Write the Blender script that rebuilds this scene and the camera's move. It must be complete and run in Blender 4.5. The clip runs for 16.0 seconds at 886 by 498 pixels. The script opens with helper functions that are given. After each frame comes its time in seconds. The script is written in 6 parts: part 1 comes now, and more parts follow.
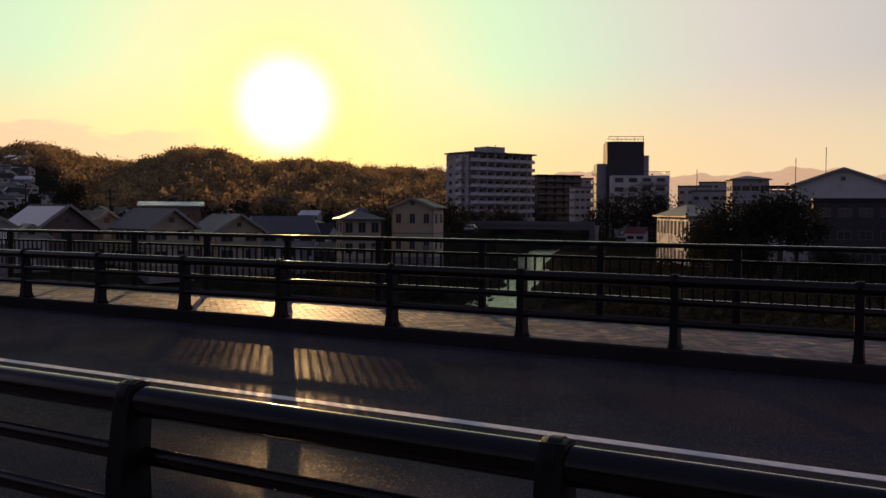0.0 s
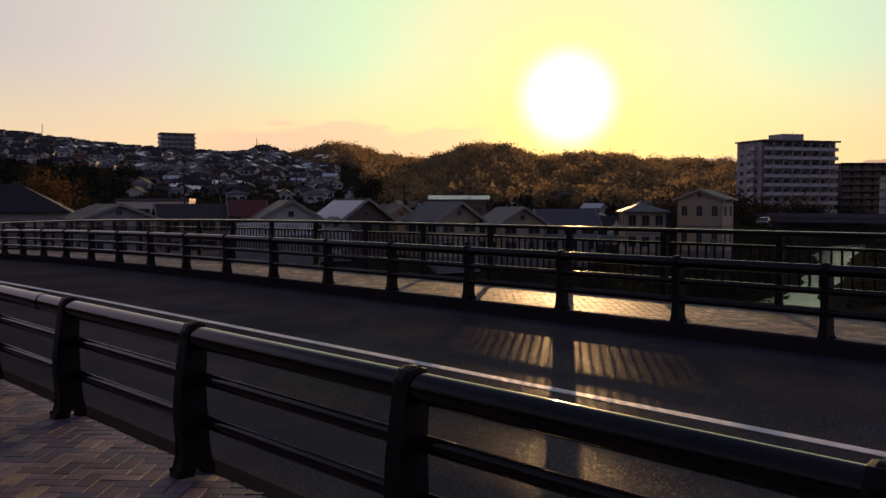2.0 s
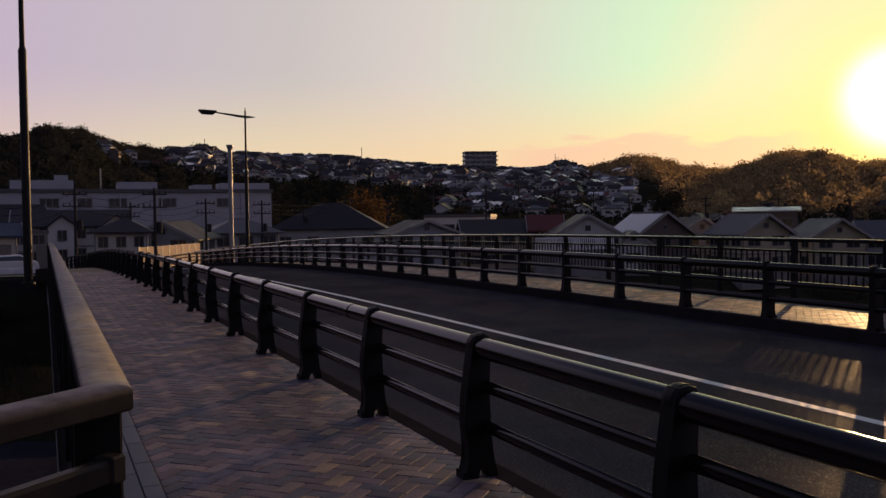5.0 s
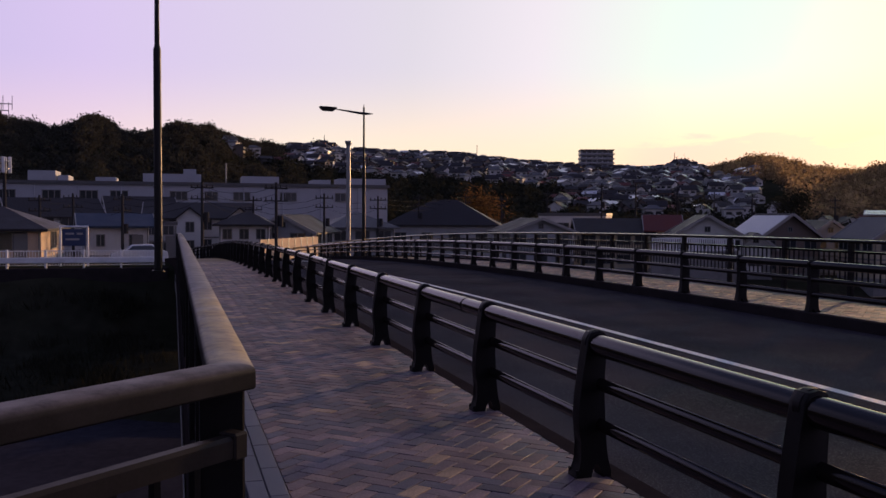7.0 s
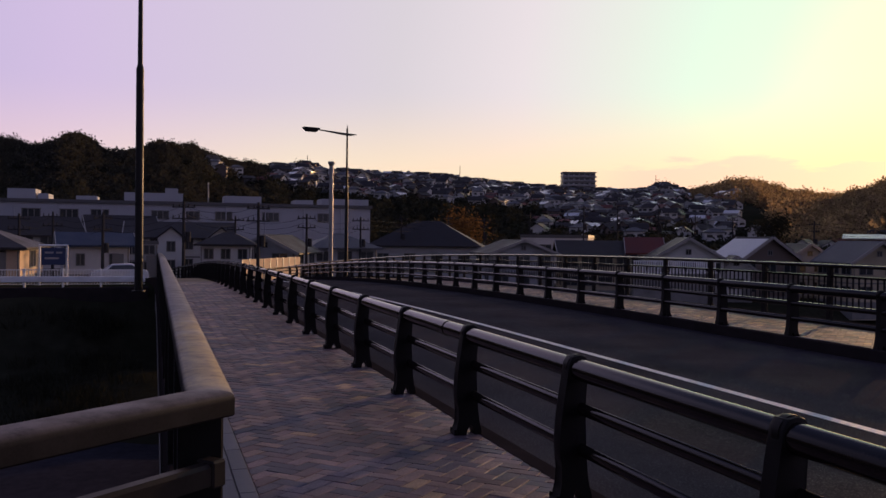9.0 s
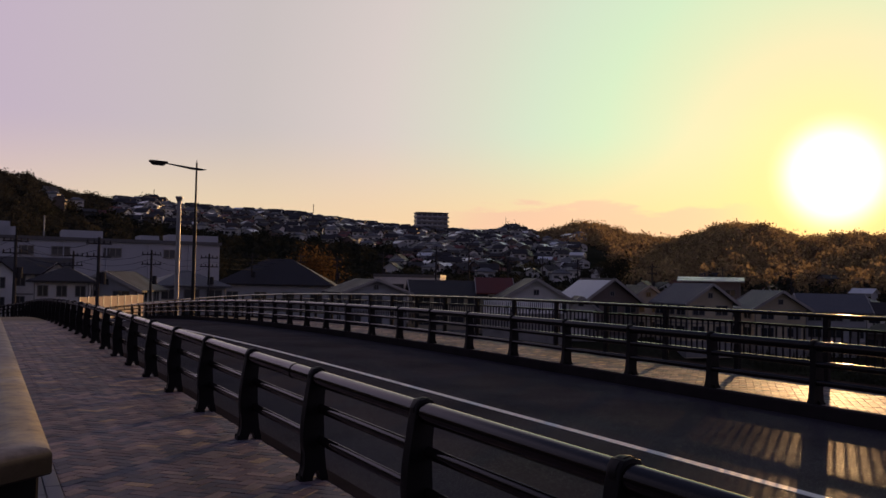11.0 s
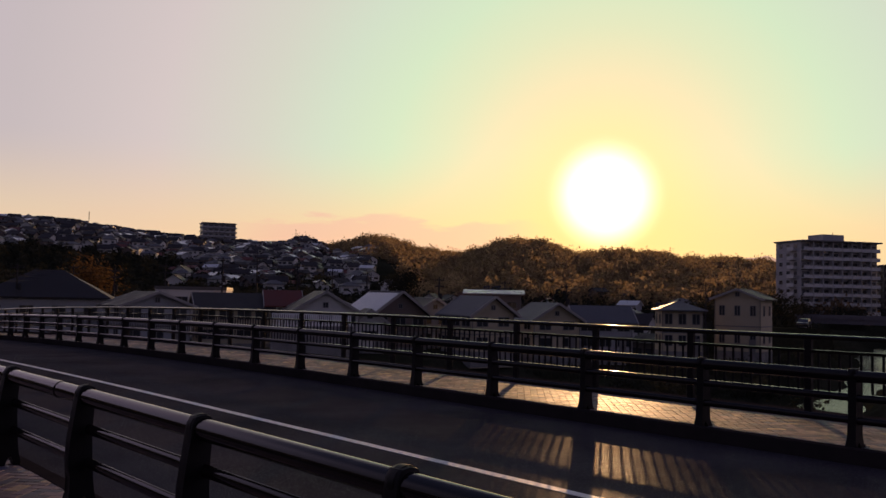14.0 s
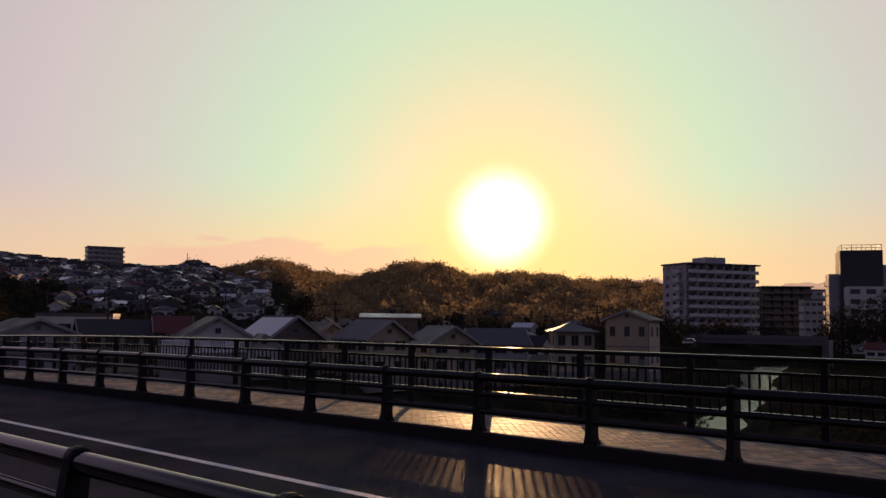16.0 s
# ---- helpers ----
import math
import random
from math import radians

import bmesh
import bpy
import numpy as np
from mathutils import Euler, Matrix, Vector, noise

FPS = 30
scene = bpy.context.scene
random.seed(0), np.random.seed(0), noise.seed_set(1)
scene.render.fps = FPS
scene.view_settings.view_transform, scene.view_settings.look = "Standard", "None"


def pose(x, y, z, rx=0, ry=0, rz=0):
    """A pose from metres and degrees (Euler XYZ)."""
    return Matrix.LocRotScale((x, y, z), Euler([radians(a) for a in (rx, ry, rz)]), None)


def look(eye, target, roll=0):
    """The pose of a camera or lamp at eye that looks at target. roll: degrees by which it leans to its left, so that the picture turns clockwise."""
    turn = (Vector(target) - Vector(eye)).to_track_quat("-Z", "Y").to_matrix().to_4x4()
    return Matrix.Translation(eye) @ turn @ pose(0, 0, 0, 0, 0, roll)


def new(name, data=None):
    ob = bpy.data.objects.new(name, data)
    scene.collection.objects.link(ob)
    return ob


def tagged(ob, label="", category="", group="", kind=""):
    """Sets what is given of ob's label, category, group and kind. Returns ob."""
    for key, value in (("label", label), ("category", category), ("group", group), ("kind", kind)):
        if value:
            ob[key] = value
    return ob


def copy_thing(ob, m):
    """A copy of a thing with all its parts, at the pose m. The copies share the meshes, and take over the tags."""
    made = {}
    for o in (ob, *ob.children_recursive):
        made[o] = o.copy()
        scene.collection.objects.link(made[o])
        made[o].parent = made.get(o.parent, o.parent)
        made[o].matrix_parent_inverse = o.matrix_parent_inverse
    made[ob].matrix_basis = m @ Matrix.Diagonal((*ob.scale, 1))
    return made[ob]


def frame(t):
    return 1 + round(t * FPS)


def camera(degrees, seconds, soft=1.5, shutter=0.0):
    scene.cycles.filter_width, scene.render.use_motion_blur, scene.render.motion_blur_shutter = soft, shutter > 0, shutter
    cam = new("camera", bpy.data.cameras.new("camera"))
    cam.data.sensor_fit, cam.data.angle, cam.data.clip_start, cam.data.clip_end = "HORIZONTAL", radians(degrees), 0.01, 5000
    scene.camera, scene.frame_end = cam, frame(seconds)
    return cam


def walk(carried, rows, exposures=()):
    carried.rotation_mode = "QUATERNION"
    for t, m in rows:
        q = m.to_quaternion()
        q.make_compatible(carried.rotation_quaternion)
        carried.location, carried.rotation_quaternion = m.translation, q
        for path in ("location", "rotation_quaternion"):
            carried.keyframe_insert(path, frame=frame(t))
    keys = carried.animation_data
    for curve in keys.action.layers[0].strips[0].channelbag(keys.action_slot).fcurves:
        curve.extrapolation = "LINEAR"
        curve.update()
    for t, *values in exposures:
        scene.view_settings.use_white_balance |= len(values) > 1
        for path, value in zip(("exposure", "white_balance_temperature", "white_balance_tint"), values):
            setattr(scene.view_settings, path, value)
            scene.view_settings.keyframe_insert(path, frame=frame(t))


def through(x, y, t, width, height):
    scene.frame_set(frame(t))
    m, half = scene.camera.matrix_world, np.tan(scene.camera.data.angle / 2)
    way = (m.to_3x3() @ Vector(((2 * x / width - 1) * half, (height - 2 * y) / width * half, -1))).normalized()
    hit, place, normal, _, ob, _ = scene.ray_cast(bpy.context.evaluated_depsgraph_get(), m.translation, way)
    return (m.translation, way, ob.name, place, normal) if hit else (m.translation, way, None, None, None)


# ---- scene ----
cam = camera(52.7, 16.0)
PATH = [
    (0, (-0.318, -0.132, 1.672), (1.428, 0.841, 1.588), 0.3),
    (0.5, (-0.33, -0.101, 1.671), (1.331, 1.009, 1.579), 0.3),
    (1, (-0.368, -0.058, 1.656), (1.187, 1.195, 1.559), 0.2),
    (1.5, (-0.216, -0.035, 1.652), (1.24, 1.332, 1.549), 0.4),
    (2, (-0.105, 0.028, 1.632), (1.255, 1.49, 1.531), -0.0),
    (2.5, (-0.13, -0.001, 1.631), (1.136, 1.544, 1.534), -0.4),
    (3, (-0.15, -0.102, 1.646), (1.004, 1.529, 1.56), -0.7),
    (3.5, (-0.167, -0.143, 1.658), (0.881, 1.559, 1.582), -0.4),
    (4, (-0.15, -0.143, 1.619), (0.81, 1.61, 1.552), -1.0),
    (4.5, (-0.109, -0.152, 1.613), (0.781, 1.637, 1.549), -0.9),
    (5, (-0.089, -0.174, 1.656), (0.724, 1.652, 1.59), -0.7),
    (7.5, (-0.097, -0.136, 1.624), (0.461, 1.783, 1.555), 0.4),
    (8, (-0.096, -0.136, 1.63), (0.46, 1.785, 1.566), 0.4),
    (10.5, (-0.079, -0.159, 1.663), (0.752, 1.659, 1.721), 1.2),
    (11, (-0.054, -0.125, 1.667), (0.86, 1.653, 1.736), 1.2),
    (12, (-0.013, -0.107, 1.663), (1.061, 1.578, 1.74), 1.3),
    (12.5, (-0.009, -0.117, 1.662), (1.131, 1.524, 1.744), 1.4),
    (13, (-0.013, -0.115, 1.66), (1.185, 1.484, 1.743), 1.2),
    (13.5, (-0.018, -0.124, 1.656), (1.23, 1.436, 1.749), 1.2),
    (14, (-0.017, -0.14, 1.662), (1.282, 1.377, 1.769), 1.2),
    (14.5, (-0.005, -0.184, 1.682), (1.34, 1.291, 1.81), 1.2),
    (15, (0.005, -0.167, 1.675), (1.397, 1.262, 1.82), 1.1),
    (15.5, (0.009, -0.162, 1.673), (1.44, 1.226, 1.831), 0.9),
    (16, (-0.006, -0.195, 1.669), (1.456, 1.16, 1.832), 0.6),
]
EXPOSURES = [(0.0, 0.17, 6500, 11), (1.5, 0.16, 6500, 13), (3.5, 0.14, 6500, 15), (5.0, 0.10, 6400, 13), (6.2, 0.34, 5950, 19), (7.5, 0.54, 5800, 21), (8.2, 0.54, 5800, 21), (9.3, 0.28, 6100, 19), (10.5, 0.10, 6400, 16), (13.0, 0.03, 6400, 20), (16.0, -0.04, 6400, 23)]
walk(cam, [(t, look(eye, target, roll)) for t, eye, target, roll in PATH], EXPOSURES)

# ---- sun and sky ----
SUN_AZ, SUN_EL = 50.85, 6.6
SUN_DIR = Vector((math.sin(radians(SUN_AZ)) * math.cos(radians(SUN_EL)),
                  math.cos(radians(SUN_AZ)) * math.cos(radians(SUN_EL)),
                  math.sin(radians(SUN_EL))))
sun_data = bpy.data.lights.new("sun", "SUN")
sun_data.energy, sun_data.angle, sun_data.color = 2.1, radians(0.5), (1.0, 0.58, 0.24)
sun = new("sun", sun_data)
sun.matrix_world = look(SUN_DIR * 50, (0, 0, 0))


def build_sky():
    world = bpy.data.worlds.new("evening_sky")
    scene.world = world
    world.use_nodes = True
    nt = world.node_tree
    nt.nodes.clear()
    N, L = nt.nodes.new, nt.links.new
    out, bg = N("ShaderNodeOutputWorld"), N("ShaderNodeBackground")
    coord = N("ShaderNodeTexCoord")
    # angle from the sun, in half turns
    dot = N("ShaderNodeVectorMath"); dot.operation = "DOT_PRODUCT"
    dot.inputs[1].default_value = SUN_DIR
    L(coord.outputs["Generated"], dot.inputs[0])
    ang = N("ShaderNodeMath"); ang.operation = "ARCCOSINE"; ang.use_clamp = False
    L(dot.outputs["Value"], ang.inputs[0])
    div = N("ShaderNodeMath"); div.operation = "DIVIDE"; div.inputs[1].default_value = math.pi / 2
    L(ang.outputs[0], div.inputs[0])
    ramp = N("ShaderNodeValToRGB")
    stops = SKY_STOPS
    els = ramp.color_ramp.elements
    while len(els) < len(stops):
        els.new(0.5)
    for e, (deg, col) in zip(els, stops):
        e.position, e.color = deg / 90, (*col, 1)
    L(div.outputs[0], ramp.inputs[0])
    # the sun's blinding core
    core = N("ShaderNodeMapRange"); core.interpolation_type = "SMOOTHERSTEP"
    core.inputs[1].default_value, core.inputs[2].default_value = radians(0.5), radians(4.1)
    core.inputs[3].default_value, core.inputs[4].default_value = 1.7, 0.0
    L(ang.outputs[0], core.inputs[0])
    corec = N("ShaderNodeVectorMath"); corec.operation = "SCALE"
    corec.inputs[0].default_value = (1.0, 0.92, 0.72)
    L(core.outputs[0], corec.inputs["Scale"])
    # warm band along the horizon
    sep = N("ShaderNodeSeparateXYZ")
    L(coord.outputs["Generated"], sep.inputs[0])
    hor = N("ShaderNodeMapRange"); hor.interpolation_type = "SMOOTHSTEP"
    hor.inputs[1].default_value, hor.inputs[2].default_value = 0.05, 0.17
    hor.inputs[3].default_value, hor.inputs[4].default_value = 0.8, 0.0
    L(sep.outputs["Z"], hor.inputs[0])
    warm = N("ShaderNodeValToRGB")
    w = warm.color_ramp.elements
    while len(w) < len(WARM_STOPS):
        w.new(0.5)
    for e, (deg, col) in zip(w, WARM_STOPS):
        e.position, e.color = deg / 90, (*col, 1)
    L(div.outputs[0], warm.inputs[0])
    mix = N("ShaderNodeMix"); mix.data_type = "RGBA"
    L(hor.outputs[0], mix.inputs["Factor"])
    L(ramp.outputs[0], mix.inputs["A"]); L(warm.outputs[0], mix.inputs["B"])
    # the sky darkens towards the zenith
    zen = N("ShaderNodeMapRange"); zen.interpolation_type = "SMOOTHSTEP"
    zen.inputs[1].default_value, zen.inputs[2].default_value = 0.37, 0.60
    zen.inputs[3].default_value, zen.inputs[4].default_value = 0.0, 1.0
    L(sep.outputs["Z"], zen.inputs[0])
    zmix = N("ShaderNodeMix"); zmix.data_type = "RGBA"
    L(zen.outputs[0], zmix.inputs["Factor"]); L(mix.outputs["Result"], zmix.inputs["A"])
    zmix.inputs["B"].default_value = (0.065, 0.075, 0.15, 1)
    mix = zmix
    # a low bank of evening cloud with an uneven upper edge, left of the sun
    stretch = N("ShaderNodeMapping"); stretch.inputs["Scale"].default_value = (11, 11, 50)
    L(coord.outputs["Generated"], stretch.inputs[0])
    cloud = N("ShaderNodeTexNoise"); cloud.inputs["Scale"].default_value = 1.0
    cloud.inputs["Detail"].default_value, cloud.inputs["Roughness"].default_value = 7, 0.55
    L(stretch.outputs[0], cloud.inputs["Vector"])
    crest = N("ShaderNodeMapRange"); crest.clamp = False
    crest.inputs[1].default_value, crest.inputs[2].default_value = 0.3, 0.7
    crest.inputs[3].default_value, crest.inputs[4].default_value = 0.070, 0.098
    L(cloud.outputs["Fac"], crest.inputs[0])
    under = N("ShaderNodeMath"); under.operation = "SUBTRACT"
    L(crest.outputs[0], under.inputs[0]); L(sep.outputs["Z"], under.inputs[1])
    shape = N("ShaderNodeMapRange"); shape.interpolation_type = "SMOOTHSTEP"
    shape.inputs[1].default_value, shape.inputs[2].default_value = -0.002, 0.008
    shape.inputs[4].default_value = 0.55
    L(under.outputs[0], shape.inputs[0])
    bank = N("ShaderNodeVectorMath"); bank.operation = "DOT_PRODUCT"
    bank.inputs[1].default_value = (math.sin(radians(37)), math.cos(radians(37)), 0)
    L(coord.outputs["Generated"], bank.inputs[0])
    reach = N("ShaderNodeMapRange"); reach.interpolation_type = "SMOOTHSTEP"
    reach.inputs[1].default_value, reach.inputs[2].default_value = 0.980, 0.993
    reach.inputs[3].default_value = 0.06
    L(bank.outputs["Value"], reach.inputs[0])
    both = N("ShaderNodeMath"); both.operation = "MULTIPLY"
    L(shape.outputs[0], both.inputs[0]); L(reach.outputs[0], both.inputs[1])
    cmix = N("ShaderNodeMix"); cmix.data_type = "RGBA"
    L(both.outputs[0], cmix.inputs["Factor"]); L(mix.outputs["Result"], cmix.inputs["A"])
    cmix.inputs["B"].default_value = (0.78, 0.44, 0.35, 1)
    # the physical sky beneath it all
    sky = N("ShaderNodeTexSky"); sky.sky_type = "NISHITA"; sky.sun_disc = False
    sky.sun_elevation, sky.sun_rotation = radians(SUN_EL), radians(SUN_AZ)
    sky.air_density, sky.dust_density = 1.2, 1.5
    skys = N("ShaderNodeVectorMath"); skys.operation = "SCALE"; skys.inputs["Scale"].default_value = 0.006
    L(sky.outputs[0], skys.inputs[0])
    a1 = N("ShaderNodeVectorMath"); a2 = N("ShaderNodeVectorMath")
    L(cmix.outputs["Result"], a1.inputs[0]); L(skys.outputs[0], a1.inputs[1])
    L(a1.outputs[0], a2.inputs[0]); L(corec.outputs[0], a2.inputs[1])
    L(a2.outputs[0], bg.inputs["Color"])
    bg.inputs["Strength"].default_value = 1.0
    L(bg.outputs[0], out.inputs["Surface"])


SKY_STOPS = [(0, (1.0, 0.8, 0.34)), (4, (0.98, 0.77, 0.345)), (7, (0.826, 0.745, 0.414)), (10.5, (0.67, 0.767, 0.462)), (14, (0.579, 0.778, 0.5)), (18, (0.577, 0.719, 0.518)), (22, (0.604, 0.643, 0.508)), (28, (0.616, 0.558, 0.508)), (36, (0.53, 0.485, 0.461)), (55, (0.495, 0.395, 0.504)), (72, (0.38, 0.33, 0.46)), (90, (0.14, 0.13, 0.19))]
WARM_STOPS = [(0, (1.0, 0.69, 0.19)), (8, (0.96, 0.66, 0.25)), (18, (0.89, 0.60, 0.28)), (30, (0.83, 0.61, 0.33)), (42, (0.79, 0.64, 0.37)), (60, (0.67, 0.47, 0.43)), (76, (0.36, 0.29, 0.34)), (90, (0.14, 0.12, 0.165))]
build_sky()


# ---- materials ----
def material(name, color, rough=0.6, metal=0.0, vary=0.25, scale=2.0, grain=60.0, bump=0.3, depth=0.004,
             dirt=None, dirt_scale=0.7, dirt_amount=0.5, per_piece=0.0, spec=0.5, detail=6):
    """Paint, stone or the like: a base colour with broad and fine variation, a second dirt colour, and relief."""
    m = bpy.data.materials.new(name)
    m.use_nodes = True
    nt = m.node_tree
    N, L = nt.nodes.new, nt.links.new
    b = nt.nodes["Principled BSDF"]
    coord = N("ShaderNodeTexCoord")
    n1 = N("ShaderNodeTexNoise"); n1.inputs["Scale"].default_value = scale; n1.inputs["Detail"].default_value = detail
    n2 = N("ShaderNodeTexNoise"); n2.inputs["Scale"].default_value = grain; n2.inputs["Detail"].default_value = 3
    for n in (n1, n2):
        L(coord.outputs["Object"], n.inputs["Vector"])
    add = N("ShaderNodeMath"); add.operation = "ADD"
    L(n1.outputs["Fac"], add.inputs[0]); L(n2.outputs["Fac"], add.inputs[1])
    val = N("ShaderNodeMapRange"); val.inputs[1].default_value, val.inputs[2].default_value = 0.6, 1.4
    val.inputs[3].default_value, val.inputs[4].default_value = 1 - vary, 1 + vary
    L(add.outputs[0], val.inputs[0])
    last = val.outputs[0]
    if per_piece:
        info, geo = N("ShaderNodeObjectInfo"), N("ShaderNodeNewGeometry")
        s = N("ShaderNodeMath"); s.operation = "ADD"
        L(info.outputs["Random"], s.inputs[0]); L(geo.outputs["Random Per Island"], s.inputs[1])
        fr = N("ShaderNodeMath"); fr.operation = "FRACT"
        L(s.outputs[0], fr.inputs[0])
        pm = N("ShaderNodeMapRange"); pm.inputs[3].default_value, pm.inputs[4].default_value = 1 - per_piece, 1 + per_piece
        L(fr.outputs[0], pm.inputs[0])
        mu = N("ShaderNodeMath"); mu.operation = "MULTIPLY"
        L(pm.outputs[0], mu.inputs[0]); L(last, mu.inputs[1])
        last = mu.outputs[0]
    base = N("ShaderNodeVectorMath"); base.operation = "SCALE"; base.inputs[0].default_value = color
    L(last, base.inputs["Scale"])
    col = base.outputs[0]
    if dirt:
        n3 = N("ShaderNodeTexNoise"); n3.inputs["Scale"].default_value = dirt_scale; n3.inputs["Detail"].default_value = 8
        n3.inputs["Roughness"].default_value = 0.65
        L(coord.outputs["Object"], n3.inputs["Vector"])
        f = N("ShaderNodeMapRange"); f.inputs[1].default_value, f.inputs[2].default_value = 0.48, 0.68
        f.inputs[4].default_value = dirt_amount
        L(n3.outputs["Fac"], f.inputs[0])
        mx = N("ShaderNodeMix"); mx.data_type = "RGBA"
        L(f.outputs[0], mx.inputs["Factor"]); L(col, mx.inputs["A"]); mx.inputs["B"].default_value = (*dirt, 1)
        col = mx.outputs["Result"]
    L(col, b.inputs["Base Color"])
    ro = N("ShaderNodeMapRange"); ro.inputs[1].default_value, ro.inputs[2].default_value = 0.3, 0.7
    ro.inputs[3].default_value, ro.inputs[4].default_value = max(rough - 0.1, 0.03), min(rough + 0.1, 1)
    L(n1.outputs["Fac"], ro.inputs[0]); L(ro.outputs[0], b.inputs["Roughness"])
    b.inputs["Metallic"].default_value = metal
    b.inputs["Specular IOR Level"].default_value = spec
    if bump:
        bp = N("ShaderNodeBump"); bp.inputs["Strength"].default_value = bump; bp.inputs["Distance"].default_value = depth
        L(n2.outputs["Fac"], bp.inputs["Height"]); L(bp.outputs[0], b.inputs["Normal"])
    return m


def glass_material(name, color=(0.03, 0.035, 0.04), rough=0.16):
    m = bpy.data.materials.new(name)
    m.use_nodes = True
    b = m.node_tree.nodes["Principled BSDF"]
    b.inputs["Base Color"].default_value = (*color, 1)
    b.inputs["Roughness"].default_value = rough
    b.inputs["Specular IOR Level"].default_value = 0.8
    return m


def leaf_material(name, color, spread=0.22, through=0.45):
    """Leaves: matt, of varied greens, and lit through from behind."""
    m = material(name, color, rough=0.85, vary=0.3, scale=0.15, grain=1.1, bump=0.0, per_piece=spread, spec=0.0)
    nt = m.node_tree
    N, L = nt.nodes.new, nt.links.new
    b, out = nt.nodes["Principled BSDF"], nt.nodes["Material Output"]
    warm = N("ShaderNodeVectorMath"); warm.operation = "MULTIPLY"
    warm.inputs[1].default_value = (2.6, 2.4, 1.9)
    L(b.inputs["Base Color"].links[0].from_socket, warm.inputs[0])
    thin = N("ShaderNodeBsdfTranslucent")
    L(warm.outputs[0], thin.inputs["Color"])
    mix = N("ShaderNodeMixShader"); mix.inputs[0].default_value = through
    L(b.outputs[0], mix.inputs[1]); L(thin.outputs[0], mix.inputs[2]); L(mix.outputs[0], out.inputs["Surface"])
    return m


RAIL_PAINT = material("dark_brown_rail_paint", (0.012, 0.009, 0.008), rough=0.10, spec=0.28, vary=0.2, scale=3, grain=90, bump=0.05, depth=0.002,
                      dirt=(0.026, 0.021, 0.018), dirt_scale=2.5, dirt_amount=0.3)
POST_PAINT = material("cast_post_paint", (0.008, 0.007, 0.007), rough=0.5, spec=0.15, vary=0.25, scale=5, grain=120, bump=0.2, depth=0.002,
                      dirt=(0.022, 0.018, 0.016), dirt_scale=3, dirt_amount=0.3)
def cap_material():
    """Weathered brown coping metal, speckled; a paler skylit top and a lichen-yellow sun patch by the bay are painted
    in.
    """
    m = material("weathered_cap_metal", (0.022, 0.018, 0.016), spec=0.12, rough=0.5, vary=0.32, scale=5, grain=170, bump=0.08, depth=0.002,
                 dirt=(0.042, 0.035, 0.030), dirt_scale=7, dirt_amount=0.5)
    nt = m.node_tree
    N, L = nt.nodes.new, nt.links.new
    b = nt.nodes["Principled BSDF"]
    coord, sep = N("ShaderNodeTexCoord"), N("ShaderNodeSeparateXYZ")
    L(coord.outputs["Object"], sep.inputs[0])
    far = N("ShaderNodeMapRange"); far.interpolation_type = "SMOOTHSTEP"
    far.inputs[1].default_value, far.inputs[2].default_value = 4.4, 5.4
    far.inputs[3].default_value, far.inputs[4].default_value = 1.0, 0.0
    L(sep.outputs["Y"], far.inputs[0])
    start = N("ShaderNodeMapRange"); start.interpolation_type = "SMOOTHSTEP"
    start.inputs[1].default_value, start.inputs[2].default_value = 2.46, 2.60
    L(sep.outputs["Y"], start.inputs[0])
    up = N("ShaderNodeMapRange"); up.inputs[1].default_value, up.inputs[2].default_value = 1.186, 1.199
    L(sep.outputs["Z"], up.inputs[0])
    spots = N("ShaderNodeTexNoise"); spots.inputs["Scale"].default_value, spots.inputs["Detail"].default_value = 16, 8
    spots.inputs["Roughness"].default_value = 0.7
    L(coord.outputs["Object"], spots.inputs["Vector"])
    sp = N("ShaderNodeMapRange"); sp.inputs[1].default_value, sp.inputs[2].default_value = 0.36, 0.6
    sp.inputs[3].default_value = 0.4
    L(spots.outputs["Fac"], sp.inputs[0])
    # skylight on the flat top, put in as a paler mottled colour
    top_light = N("ShaderNodeMath"); top_light.operation = "MULTIPLY"
    L(up.outputs[0], top_light.inputs[0]); L(sp.outputs[0], top_light.inputs[1])
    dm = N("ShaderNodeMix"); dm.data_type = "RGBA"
    L(top_light.outputs[0], dm.inputs["Factor"]); L(b.inputs["Base Color"].links[0].from_socket, dm.inputs["A"])
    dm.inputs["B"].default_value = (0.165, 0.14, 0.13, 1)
    # sun patch on the end by the bay, painted yellow with lichen-like mottling
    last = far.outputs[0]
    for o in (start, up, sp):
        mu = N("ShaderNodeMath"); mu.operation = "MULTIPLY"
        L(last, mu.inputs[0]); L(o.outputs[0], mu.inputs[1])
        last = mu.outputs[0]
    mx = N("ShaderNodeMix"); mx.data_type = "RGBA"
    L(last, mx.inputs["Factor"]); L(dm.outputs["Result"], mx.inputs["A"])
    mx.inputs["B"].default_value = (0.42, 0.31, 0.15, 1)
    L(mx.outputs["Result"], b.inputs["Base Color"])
    return m


CAP_METAL = cap_material()


